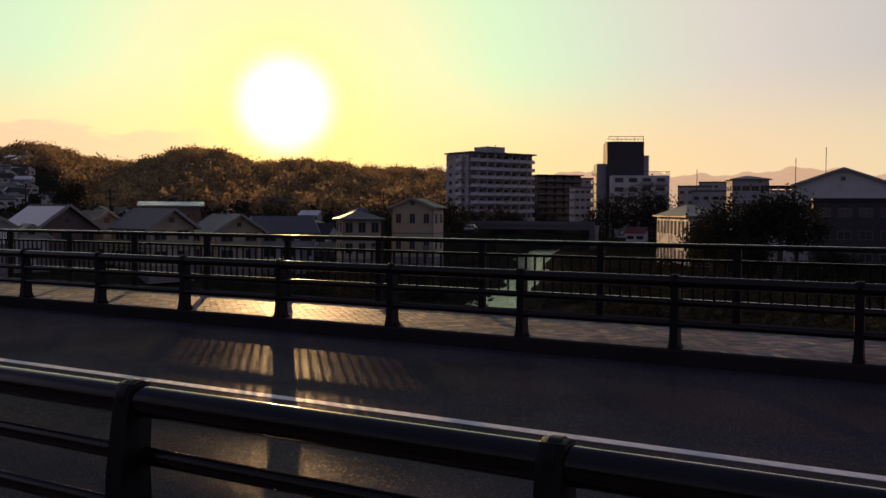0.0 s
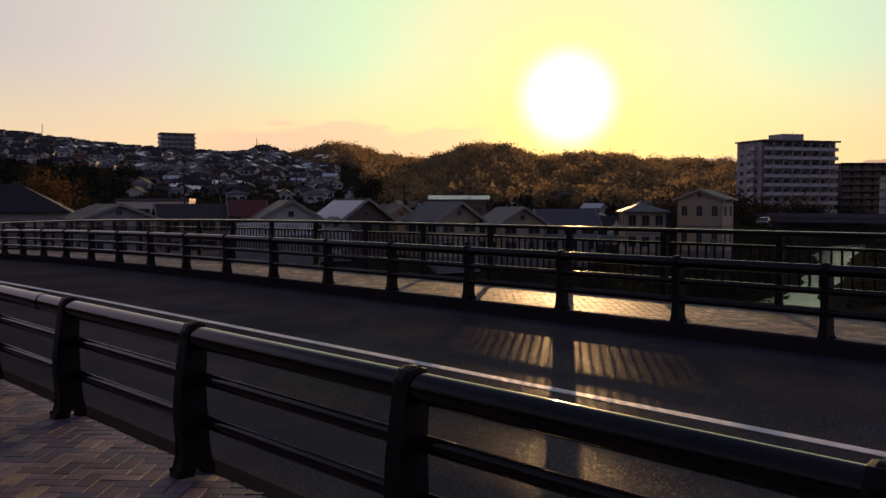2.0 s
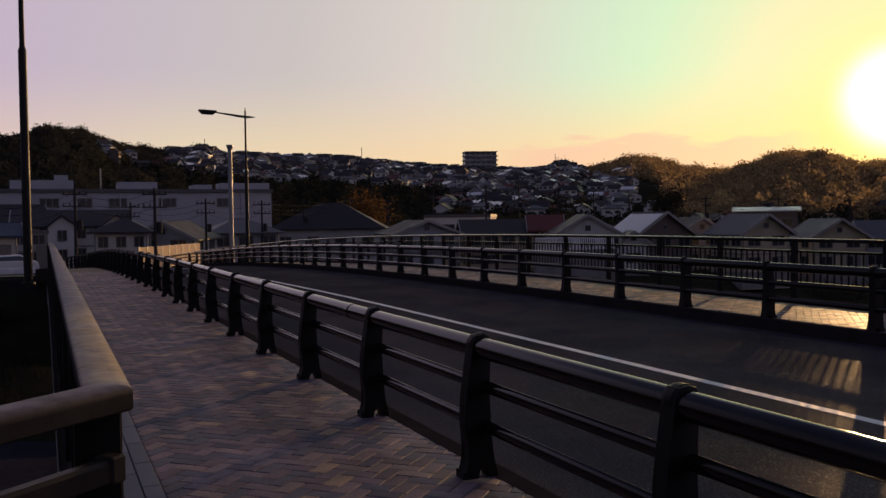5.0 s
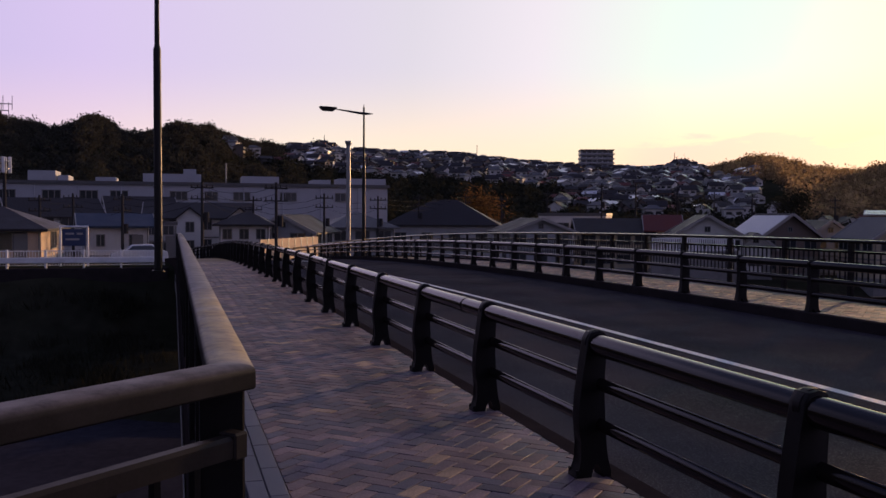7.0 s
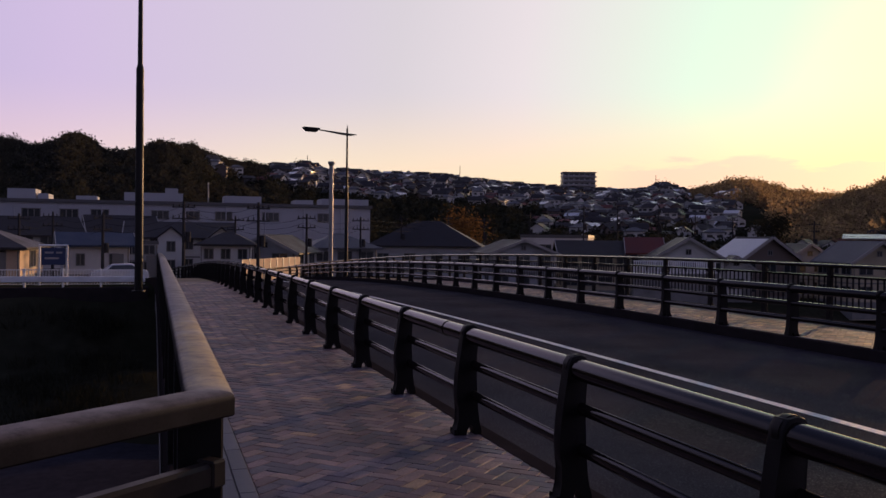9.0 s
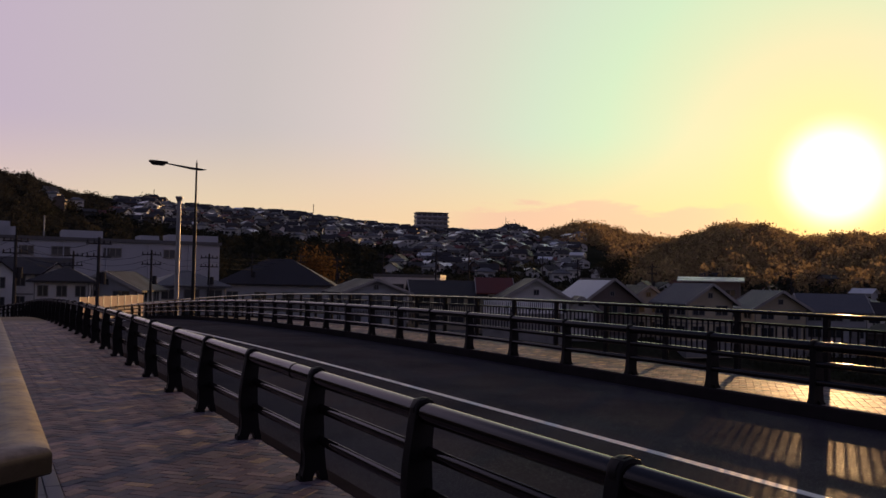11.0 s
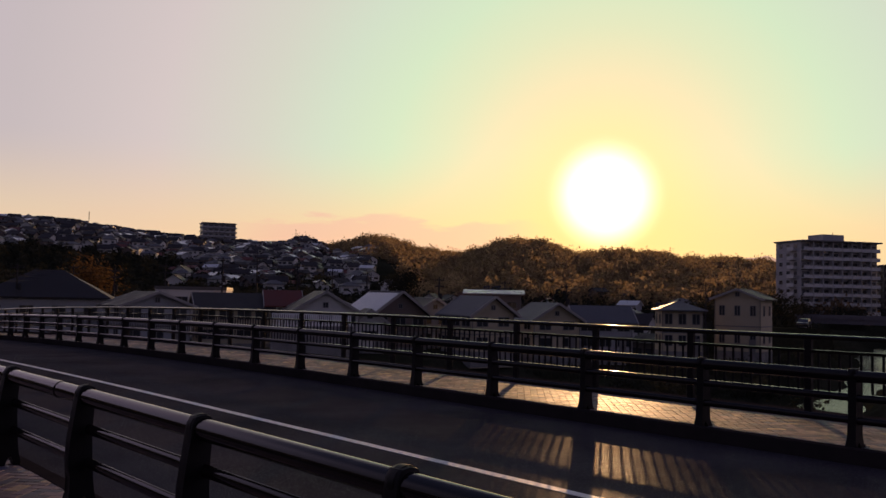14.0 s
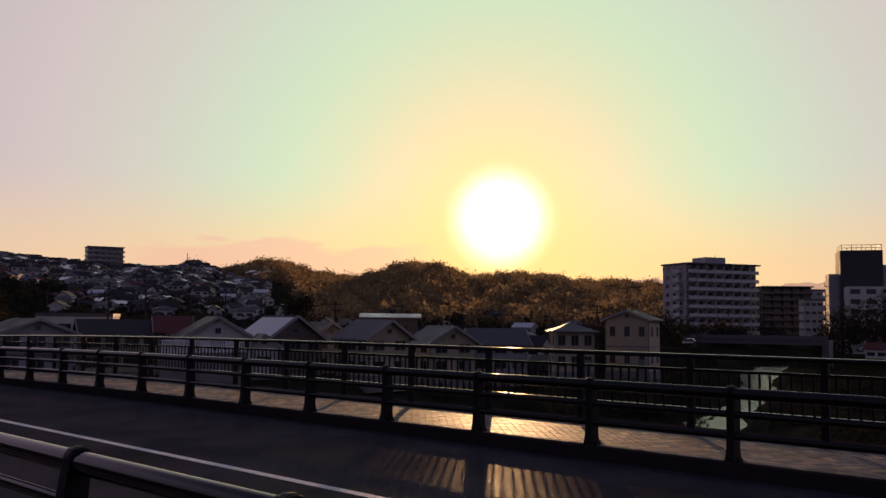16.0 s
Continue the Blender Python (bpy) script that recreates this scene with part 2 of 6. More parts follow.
def asphalt_material():
    """Rough dark asphalt with a thin scatter of polished stones."""
    m = material("worn_asphalt", (0.048, 0.042, 0.048), spec=0.0, rough=1.0, vary=0.6, scale=0.5, grain=80, bump=0.4, depth=0.005,
                 dirt=(0.062, 0.055, 0.060), dirt_scale=0.35, dirt_amount=0.7)
    nt = m.node_tree
    N, L = nt.nodes.new, nt.links.new
    out, b = nt.nodes["Material Output"], nt.nodes["Principled BSDF"]
    gloss = N("ShaderNodeBsdfGlossy")
    gloss.inputs["Roughness"].default_value, gloss.inputs["Color"].default_value = 0.36, (0.9, 0.9, 0.9, 1)
    coord = N("ShaderNodeTexCoord")
    stones = N("ShaderNodeTexNoise"); stones.inputs["Scale"].default_value, stones.inputs["Detail"].default_value = 70, 2
    wear = N("ShaderNodeTexNoise"); wear.inputs["Scale"].default_value, wear.inputs["Detail"].default_value = 0.6, 5
    for n in (stones, wear):
        L(coord.outputs["Object"], n.inputs["Vector"])
    f = N("ShaderNodeMapRange"); f.inputs[1].default_value, f.inputs[2].default_value = 0.55, 0.70
    f.inputs[3].default_value, f.inputs[4].default_value = 0.005, 0.092
    L(stones.outputs["Fac"], f.inputs[0])
    g = N("ShaderNodeMapRange"); g.inputs[1].default_value, g.inputs[2].default_value = 0.35, 0.65
    g.inputs[3].default_value, g.inputs[4].default_value = 0.7, 1.2
    L(wear.outputs["Fac"], g.inputs[0])
    mu = N("ShaderNodeMath"); mu.operation = "MULTIPLY"
    L(f.outputs[0], mu.inputs[0]); L(g.outputs[0], mu.inputs[1])
    mix = N("ShaderNodeMixShader")
    L(mu.outputs[0], mix.inputs[0]); L(b.outputs[0], mix.inputs[1]); L(gloss.outputs[0], mix.inputs[2])
    L(b.inputs["Normal"].links[0].from_socket, gloss.inputs["Normal"])
    L(mix.outputs[0], out.inputs["Surface"])
    return m


ASPHALT = asphalt_material()
LINE_PAINT = material("road_line_paint", (0.80, 0.78, 0.75), rough=0.6, vary=0.2, scale=3, grain=110, bump=0.4, depth=0.004,
                      dirt=(0.3, 0.28, 0.27), dirt_scale=4, dirt_amount=0.4)
def paver_material():
    """Bricks of several clays, from rust through tan to blue-grey."""
    m = material("clay_paver", (0.98, 1.0, 1.10), rough=0.58, vary=0.5, scale=6, grain=55, bump=0.6, depth=0.004, spec=0.10)
    nt = m.node_tree
    N, L = nt.nodes.new, nt.links.new
    b = nt.nodes["Principled BSDF"]
    shade = b.inputs["Base Color"].links[0].from_socket
    info, geo = N("ShaderNodeObjectInfo"), N("ShaderNodeNewGeometry")
    s, fr = N("ShaderNodeMath"), N("ShaderNodeMath")
    s.operation, fr.operation = "ADD", "FRACT"
    L(info.outputs["Random"], s.inputs[0]); L(geo.outputs["Random Per Island"], s.inputs[1]); L(s.outputs[0], fr.inputs[0])
    ramp = N("ShaderNodeValToRGB")
    ramp.color_ramp.interpolation = "CONSTANT"
    clays = [(0.0, (0.21, 0.155, 0.155)), (0.22, (0.11, 0.104, 0.125)), (0.45, (0.27, 0.195, 0.17)), (0.62, (0.15, 0.108, 0.112)), (0.85, (0.40, 0.28, 0.17)), (0.89, (0.075, 0.072, 0.090))]
    els = ramp.color_ramp.elements
    while len(els) < len(clays):
        els.new(0.5)
    for e, (p, c) in zip(els, clays):
        e.position, e.color = p, (*c, 1)
    L(fr.outputs[0], ramp.inputs[0])
    stain = N("ShaderNodeTexNoise"); stain.inputs["Scale"].default_value, stain.inputs["Detail"].default_value = 0.9, 6
    L(geo.outputs["Position"], stain.inputs["Vector"])
    st = N("ShaderNodeMapRange"); st.inputs[1].default_value, st.inputs[2].default_value = 0.35, 0.65
    st.inputs[3].default_value, st.inputs[4].default_value = 0.62, 1.15
    L(stain.outputs["Fac"], st.inputs[0])
    mu, mu2 = N("ShaderNodeVectorMath"), N("ShaderNodeVectorMath")
    mu.operation, mu2.operation = "MULTIPLY", "SCALE"
    L(shade, mu.inputs[0]); L(ramp.outputs[0], mu.inputs[1]); L(mu.outputs[0], mu2.inputs[0]); L(st.outputs[0], mu2.inputs["Scale"])
    L(mu2.outputs[0], b.inputs["Base Color"])
    return m


PAVER = paver_material()
MORTAR = material("paver_joint_sand", (0.06, 0.055, 0.05), rough=0.9, vary=0.3, scale=2, grain=120, bump=0.3)
CONCRETE = material("grey_concrete", (0.22, 0.21, 0.20), rough=0.8, vary=0.25, scale=0.8, grain=40, bump=0.4, depth=0.006,
                    dirt=(0.09, 0.085, 0.08), dirt_scale=0.5, dirt_amount=0.7)
KERB = material("kerb_stone", (0.034, 0.028, 0.028), spec=0.0, rough=0.9, vary=0.2, scale=2, grain=90, bump=0.3, depth=0.003,
                dirt=(0.022, 0.020, 0.021), dirt_scale=1.5, dirt_amount=0.6)
RIVERBED = material("wet_riverbed_concrete", (0.042, 0.040, 0.050), rough=0.9, spec=0.0, vary=0.3, scale=0.3, grain=3, bump=0.2)
BRONZE = material("brown_rail_paint", (0.022, 0.017, 0.015), rough=0.5, spec=0.15, vary=0.2, scale=4, grain=120, bump=0.15, depth=0.002,
                  dirt=(0.042, 0.034, 0.026), dirt_scale=3, dirt_amount=0.5)
EDGING = material("grey_edging_stone", (0.15, 0.135, 0.15), rough=0.6, spec=0.3, vary=0.25, scale=2, grain=90, bump=0.3, depth=0.003, per_piece=0.15)
GALLERY = material("glossy_gallery_paint", (0.72, 0.68, 0.60), rough=0.3, spec=0.9, vary=0.08, scale=0.6, grain=12, bump=0.05)
STEEL = material("galvanised_steel", (0.30, 0.30, 0.30), rough=0.45, metal=0.6, vary=0.15, scale=2, grain=60, bump=0.05)
DARK_STEEL = material("dark_lamp_paint", (0.014, 0.012, 0.012), spec=0.25, rough=0.5, vary=0.2, scale=2, grain=60, bump=0.05)
POLE_CONCRETE = material("utility_pole_concrete", (0.045, 0.042, 0.042), rough=0.85, spec=0.1, vary=0.2, scale=1, grain=40, bump=0.2)
WIRE = material("black_cable_sheath", (0.012, 0.012, 0.013), rough=0.8, spec=0.1, vary=0.1, bump=0.0)
FACTORY_WALL = material("pale_factory_sheeting", (0.42, 0.42, 0.45), rough=0.7, vary=0.1, scale=0.2, grain=6, bump=0.2, dirt=(0.33, 0.33, 0.34), dirt_scale=0.2, dirt_amount=0.5)
WHITE_PAINT = material("white_fence_paint", (0.82, 0.82, 0.82), rough=0.45, vary=0.12, scale=2, grain=50, bump=0.05, dirt=(0.4, 0.38, 0.35), dirt_amount=0.4)
WALL_WHITE = material("white_render", (0.62, 0.60, 0.57), rough=0.8, vary=0.1, scale=0.4, grain=12, bump=0.2, dirt=(0.36, 0.34, 0.31), dirt_scale=0.4, dirt_amount=0.5)
WALL_GREY = material("grey_siding", (0.36, 0.36, 0.37), rough=0.75, vary=0.12, scale=0.3, grain=10, bump=0.2, dirt=(0.22, 0.21, 0.2), dirt_scale=0.3, dirt_amount=0.5)
WALL_CREAM = material("cream_render", (0.46, 0.39, 0.27), rough=0.8, vary=0.1, scale=0.4, grain=12, bump=0.2, dirt=(0.3, 0.25, 0.17), dirt_scale=0.4, dirt_amount=0.4)
WALL_TAN = material("tan_render", (0.62, 0.44, 0.29), rough=0.8, vary=0.1, scale=0.4, grain=12, bump=0.2, dirt=(0.42, 0.30, 0.2), dirt_scale=0.4, dirt_amount=0.4)
WALL_BLOCK = material("grey_block_render", (0.42, 0.40, 0.39), rough=0.8, vary=0.12, scale=0.2, grain=6, bump=0.2, dirt=(0.2, 0.19, 0.18), dirt_scale=0.15, dirt_amount=0.6)
WALL_BROWN = material("brown_tile_wall", (0.16, 0.12, 0.10), rough=0.7, vary=0.2, scale=0.5, grain=10, bump=0.2)
WALL_DARK = material("charcoal_wall", (0.055, 0.05, 0.05), rough=0.75, vary=0.2, scale=0.4, grain=10, bump=0.2)
ROOF_DARK = material("dark_roof_tile", (0.045, 0.039, 0.038), rough=0.55, spec=0.1, vary=0.25, scale=0.6, grain=6, bump=0.4, depth=0.03)
ROOF_GREY = material("grey_roof_slate", (0.125, 0.12, 0.12), rough=0.55, spec=0.2, vary=0.2, scale=0.6, grain=6, bump=0.4, depth=0.03)
ROOF_RED = material("red_roof_tile", (0.15, 0.045, 0.035), rough=0.55, spec=0.2, vary=0.2, scale=0.6, grain=6, bump=0.4, depth=0.03)
ROOF_BLUE = material("blue_roof_sheet", (0.035, 0.05, 0.085), rough=0.55, spec=0.2, vary=0.2, scale=0.6, grain=6, bump=0.3, depth=0.02)
ROOF_BRIGHT = material("pale_metal_roof", (0.66, 0.65, 0.63), rough=0.35, vary=0.12, scale=0.6, grain=6, bump=0.2, depth=0.02)
GLASS = glass_material("window_glass")
FRAME_METAL = material("window_frame", (0.18, 0.17, 0.16), rough=0.5, vary=0.1, bump=0.0)
BARGE = material("pale_bargeboard_paint", (0.34, 0.31, 0.28), rough=0.6, vary=0.15, scale=1, grain=20, bump=0.0)
SIGN_BLUE = material("blue_sign_sheet", (0.012, 0.03, 0.10), rough=0.5, vary=0.1, bump=0.0)
EARTH = material("valley_ground", (0.032, 0.031, 0.020), rough=0.95, vary=0.45, scale=0.05, grain=1.2, bump=0.5, depth=0.15,
                 dirt=(0.018, 0.021, 0.011), dirt_scale=0.03, dirt_amount=0.9, spec=0.0)
GRASS = leaf_material("dry_grass", (0.036, 0.036, 0.024), through=0.03)
# glare over the sunward hills is put into this lighter leaf colour
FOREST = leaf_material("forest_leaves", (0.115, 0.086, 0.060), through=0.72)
# the same leaves, with the shade behind the factory put into their colour
FOREST_SHADED = leaf_material("shaded_forest_leaves", (0.044, 0.043, 0.036), through=0.15)
TREE_DARK = leaf_material("evergreen_leaves", (0.036, 0.037, 0.027), through=0.08)
TREE_AUTUMN = leaf_material("autumn_leaves", (0.11, 0.065, 0.03), through=0.2)
BARK = material("bark", (0.07, 0.055, 0.04), rough=0.9, vary=0.3, scale=2, grain=14, bump=0.6, depth=0.02)
HAZE_GLOW = material("distant_mountain", (0.16, 0.15, 0.15), rough=1.0, vary=0.2, scale=0.002, grain=0.02, bump=0.0, spec=0.0)
# sunset haze over the range, put in as emission
hb = HAZE_GLOW.node_tree.nodes["Principled BSDF"]
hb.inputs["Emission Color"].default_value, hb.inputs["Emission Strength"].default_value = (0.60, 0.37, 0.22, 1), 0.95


def water_material():
    m = bpy.data.materials.new("river_water")
    m.use_nodes = True
    nt = m.node_tree
    b = nt.nodes["Principled BSDF"]
    b.inputs["Base Color"].default_value = (0.010, 0.011, 0.011, 1)
    b.inputs["Roughness"].default_value = 0.2
    coord, n, bp = nt.nodes.new("ShaderNodeTexCoord"), nt.nodes.new("ShaderNodeTexNoise"), nt.nodes.new("ShaderNodeBump")
    n.inputs["Scale"].default_value, n.inputs["Detail"].default_value = 0.7, 6
    bp.inputs["Strength"].default_value, bp.inputs["Distance"].default_value = 0.5, 0.2
    nt.links.new(coord.outputs["Object"], n.inputs["Vector"])
    nt.links.new(n.outputs["Fac"], bp.inputs["Height"])
    nt.links.new(bp.outputs[0], b.inputs["Normal"])
    return m


WATER = water_material()


# ---- mesh helpers ----
def mesh_of(name, bm, mat, smooth=False):
    me = bpy.data.meshes.new(name)
    bmesh.ops.recalc_face_normals(bm, faces=bm.faces)
    bm.to_mesh(me)
    bm.free()
    me.materials.append(mat)
    if smooth:
        me.polygons.foreach_set("use_smooth", [True] * len(me.polygons))
        me.set_sharp_from_angle(angle=radians(38))
    return me


def part(name, bm, mat, parent=None, label="", at=None, smooth=False):
    """Links a bmesh as one mesh object, under parent where one is given."""
    ob = new(name, mesh_of(name, bm, mat, smooth))
    if parent is not None:
        ob.parent = parent
    if at is not None:
        ob.matrix_basis = at
    if label:
        ob["label"] = label
    return ob


def shared(name, me, parent, at):
    ob = new(name, me)
    ob.parent = parent
    ob.matrix_basis = at
    return ob


def raw(name, verts, faces, mat, smooth=False):
    me = bpy.data.meshes.new(name)
    me.from_pydata(verts, [], faces)
    me.materials.append(mat)
    if smooth:
        me.polygons.foreach_set("use_smooth", [True] * len(me.polygons))
    me.update()
    return me


def box(bm, x0, x1, y0, y1, z0, z1, bevel=0.0, m=None):
    vs = [bm.verts.new(p) for p in ((x0, y0, z0), (x1, y0, z0), (x1, y1, z0), (x0, y1, z0),
                                    (x0, y0, z1), (x1, y0, z1), (x1, y1, z1), (x0, y1, z1))]
    fs = [bm.faces.new([vs[i] for i in f]) for f in ((3, 2, 1, 0), (4, 5, 6, 7), (0, 1, 5, 4), (1, 2, 6, 5), (2, 3, 7, 6), (3, 0, 4, 7))]
    if bevel:
        es = list({e for f in fs for e in f.edges})
        made = bmesh.ops.bevel(bm, geom=es, offset=bevel, segments=1, affect="EDGES", profile=0.5)
        vs = list({v for f in made["faces"] for v in f.verts} | {v for v in vs if v.is_valid})
    if m is not None:
        for v in {v for v in vs if v.is_valid}:
            v.co = m @ v.co
    return vs


def cylinder(bm, r0, r1, z0, z1, n=12, x=0.0, y=0.0):
    rings = []
    for r, z in ((r0, z0), (r1, z1)):
        rings.append([bm.verts.new((x + r * math.cos(2 * math.pi * i / n), y + r * math.sin(2 * math.pi * i / n), z)) for i in range(n)])
    for i in range(n):
        bm.faces.new((rings[0][i], rings[0][(i + 1) % n], rings[1][(i + 1) % n], rings[1][i]))
    bm.faces.new(rings[0][::-1])
    bm.faces.new(rings[1])


def sweep(bm, path, profile, joins=(None, None)):
    """A closed profile (sideways, up) drawn along a path, upright all the way; joins: the headings that it meets in a mitre at its ends."""
    rings = []
    for i, p in enumerate(path):
        a, b = path[max(i - 1, 0)], path[min(i + 1, len(path) - 1)]
        t = (b - a)
        t.z = 0
        t.normalize()
        side = Vector((t.y, -t.x, 0))
        join = joins[0] if i == 0 else joins[1] if i == len(path) - 1 else None
        if join is not None:
            half = (t + join.normalized()).normalized()
            side = Vector((half.y, -half.x, 0)) / half.dot(t)
        rings.append([bm.verts.new(p + side * u + Vector((0, 0, v))) for u, v in profile])
    n = len(profile)
    for r0, r1 in zip(rings, rings[1:]):
        for i in range(n):
            bm.faces.new((r0[i], r0[(i + 1) % n], r1[(i + 1) % n], r1[i]))
    bm.faces.new(rings[0])
    bm.faces.new(rings[-1][::-1])


def tube_profile(rx, rz, n=14):
    return [(rx * math.cos(2 * math.pi * i / n), rz * math.sin(2 * math.pi * i / n)) for i in range(n)]


def tube(bm, pts, r, n=8):
    """A round bar through points in any direction."""
    rings = []
    for i, p in enumerate(pts):
        a, b = pts[max(i - 1, 0)], pts[min(i + 1, len(pts) - 1)]
        t = (b - a).normalized()
        u = t.orthogonal().normalized() if abs(t.z) > 0.9 else t.cross(Vector((0, 0, 1))).normalized()
        w = t.cross(u)
        rr = r[i] if isinstance(r, (list, tuple)) else r
        rings.append([bm.verts.new(p + (u * math.cos(2 * math.pi * k / n) + w * math.sin(2 * math.pi * k / n)) * rr) for k in range(n)])
    for r0, r1 in zip(rings, rings[1:]):
        for k in range(n):
            bm.faces.new((r0[k], r0[(k + 1) % n], r1[(k + 1) % n], r1[k]))
    bm.faces.new(rings[0][::-1])
    bm.faces.new(rings[-1])


# ---- the bridge's line ----
Y0, Y1 = -26.0, 74.0


def line_x(y):
    """The bridge bends gently to one side past its crown."""
    return -0.003 * max(y - 50.0, 0.0) ** 2


def line_z(y):
    """and falls away from its crown."""
    return -0.00055 * max(y - 15.0, 0.0) ** 2 - 0.0001 * min(y + 6.0, 0.0) ** 2


def on_bridge(off, y, z=0.0):
    return Vector((off + line_x(y), y, z + line_z(y)))


def along(off, z, y0=Y0, y1=Y1, step=1.0):
    n = max(1, round((y1 - y0) / step))
    return [on_bridge(off, y0 + (y1 - y0) * i / n, z) for i in range(n + 1)]


def strip(name, x0, x1, z0, z1, mat, y0=Y0, y1=Y1, bevel=0.0, fall=0.0):
    """A long slab along the bridge between two offsets."""
    bm = bmesh.new()
    b = bevel
    prof = [(x0, z0), (x1, z0), (x1, z1 - b), (x1 - b, z1), (x0 + b, z1), (x0, z1 - b)] if b else [(x0, z0), (x1, z0), (x1, z1 + fall), (x0, z1)]
    rings = [[bm.verts.new(on_bridge(x, y, z)) for x, z in prof] for y in np.arange(y0, y1 + 0.01, 1.0)]
    n = len(prof)
    for r0, r1 in zip(rings, rings[1:]):
        for i in range(n):
            bm.faces.new((r0[i], r0[(i + 1) % n], r1[(i + 1) % n], r1[i]))
    bm.faces.new(rings[0]); bm.faces.new(rings[-1][::-1])
    return part(name, bm, mat)


NEAR_RAIL, FAR_RAIL, FAR_FENCE, NEAR_FENCE = 2.45, 10.31, 12.65, 0.06
ROAD_Z = -0.16
FAR_LIFT = 0.04
tagged(strip("road", 2.66, 10.10, -0.9, ROAD_Z, ASPHALT, fall=FAR_LIFT), "worn dark asphalt carriageway of the bridge", "road", kind="structure")
tagged(strip("road_line", 6.372, 6.498, ROAD_Z - 0.01, ROAD_Z + 0.024, LINE_PAINT), "worn white line along the middle of the road", "road line", kind="structure")
tagged(strip("kerb_near", 2.50, 2.69, -0.9, 0.002, KERB, bevel=0.022), "dark stone kerb under the guardrail", "kerb", kind="structure")
tagged(strip("kerb_far", 10.10, 10.26, -0.9, FAR_LIFT + 0.014, KERB, bevel=0.004), "dark stone kerb under the guardrail", "kerb", kind="structure")
tagged(strip("pavement_near", 0.548, 2.50, -0.9, -0.012, MORTAR), "sand bed of the brick-paved footway", "pavement", kind="structure")
tagged(strip("pavement_far", 10.26, 12.50, -0.9, FAR_LIFT - 0.012, MORTAR), "sand bed of the brick-paved footway", "pavement", kind="structure")
tagged(strip("plinth_near", 0.24, 0.548, -0.9, -0.012, MORTAR), "sand bed of the stone edging beside the railing", "edging bed", kind="structure")
tagged(strip("plinth_edge", 0.0, 0.24, -1.3, 0.05, KERB, y0=2.5, bevel=0.015), "concrete plinth under the bridge railing", "plinth", kind="structure")
tagged(strip("plinth_far", 12.50, 12.95, -1.3, FAR_LIFT + 0.06, KERB, bevel=0.015), "concrete plinth under the bridge railing", "plinth", kind="structure")
tagged(strip("deck", 0.0, 12.9, -1.9, -0.9, CONCRETE), "concrete deck beam of the bridge", "bridge deck", kind="structure")


# ---- guardrails between road and footways ----
def post_mesh():
    """A cast blade: broad foot, slim waist, a head that cradles the top rail."""
    bm = bmesh.new()
    prof = [(-0.150, 0.0), (-0.147, 0.022), (-0.120, 0.060), (-0.108, 0.12), (-0.106, 0.21), (-0.124, 0.29), (-0.128, 0.38), (-0.122, 0.50), (-0.108, 0.61), (-0.092, 0.72), (-0.078, 0.81), (-0.072, 0.87),
            (-0.048, 0.912), (0.0, 0.922), (0.042, 0.912), (0.062, 0.87), (0.056, 0.78), (0.048, 0.66), (0.046, 0.50), (0.054, 0.34), (0.064, 0.20), (0.074, 0.11), (0.090, 0.03), (0.095, 0.0),
            (0.034, 0.0), (0.026, 0.05), (0.008, 0.085), (-0.020, 0.085), (-0.036, 0.05), (-0.044, 0.0)]
    half = {0.0: 0.066, 0.022: 0.064, 0.03: 0.064, 0.05: 0.060, 0.060: 0.058, 0.085: 0.054, 0.11: 0.052, 0.12: 0.051}
    rows = []
    for s in (-1, 1):
        rows.append([bm.verts.new((x, s * half.get(z, 0.048), z)) for x, z in prof])
    n = len(prof)
    sides = []
    for i in range(n):
        sides.append(bm.faces.new((rows[0][i], rows[0][(i + 1) % n], rows[1][(i + 1) % n], rows[1][i])))
    caps = [bm.faces.new(rows[0][::-1]), bm.faces.new(rows[1])]
    rim = list({e for f in caps for e in f.edges})
    bmesh.ops.bevel(bm, geom=rim, offset=0.006, segments=2, affect="EDGES", profile=0.5)
    # clamp round the top rail
    n = 20
    rings = []
    for y, r in ((-0.024, 0.070), (-0.021, 0.080), (0.021, 0.080), (0.024, 0.070)):
        rings.append([bm.verts.new((r * math.cos(2 * math.pi * i / n), y, 0.846 + r * math.sin(2 * math.pi * i / n))) for i in range(n)])
    for r0, r1 in zip(rings, rings[1:]):
        for i in range(n):
            bm.faces.new((r0[i], r0[(i + 1) % n], r1[(i + 1) % n], r1[i]))
    # bolts on the foot
    for y in (-0.055, 0.055):
        cylinder(bm, 0.012, 0.012, 0.02, 0.05, 6, -0.138, y)
    return mesh_of("post", bm, POST_PAINT, True)


POST = post_mesh()


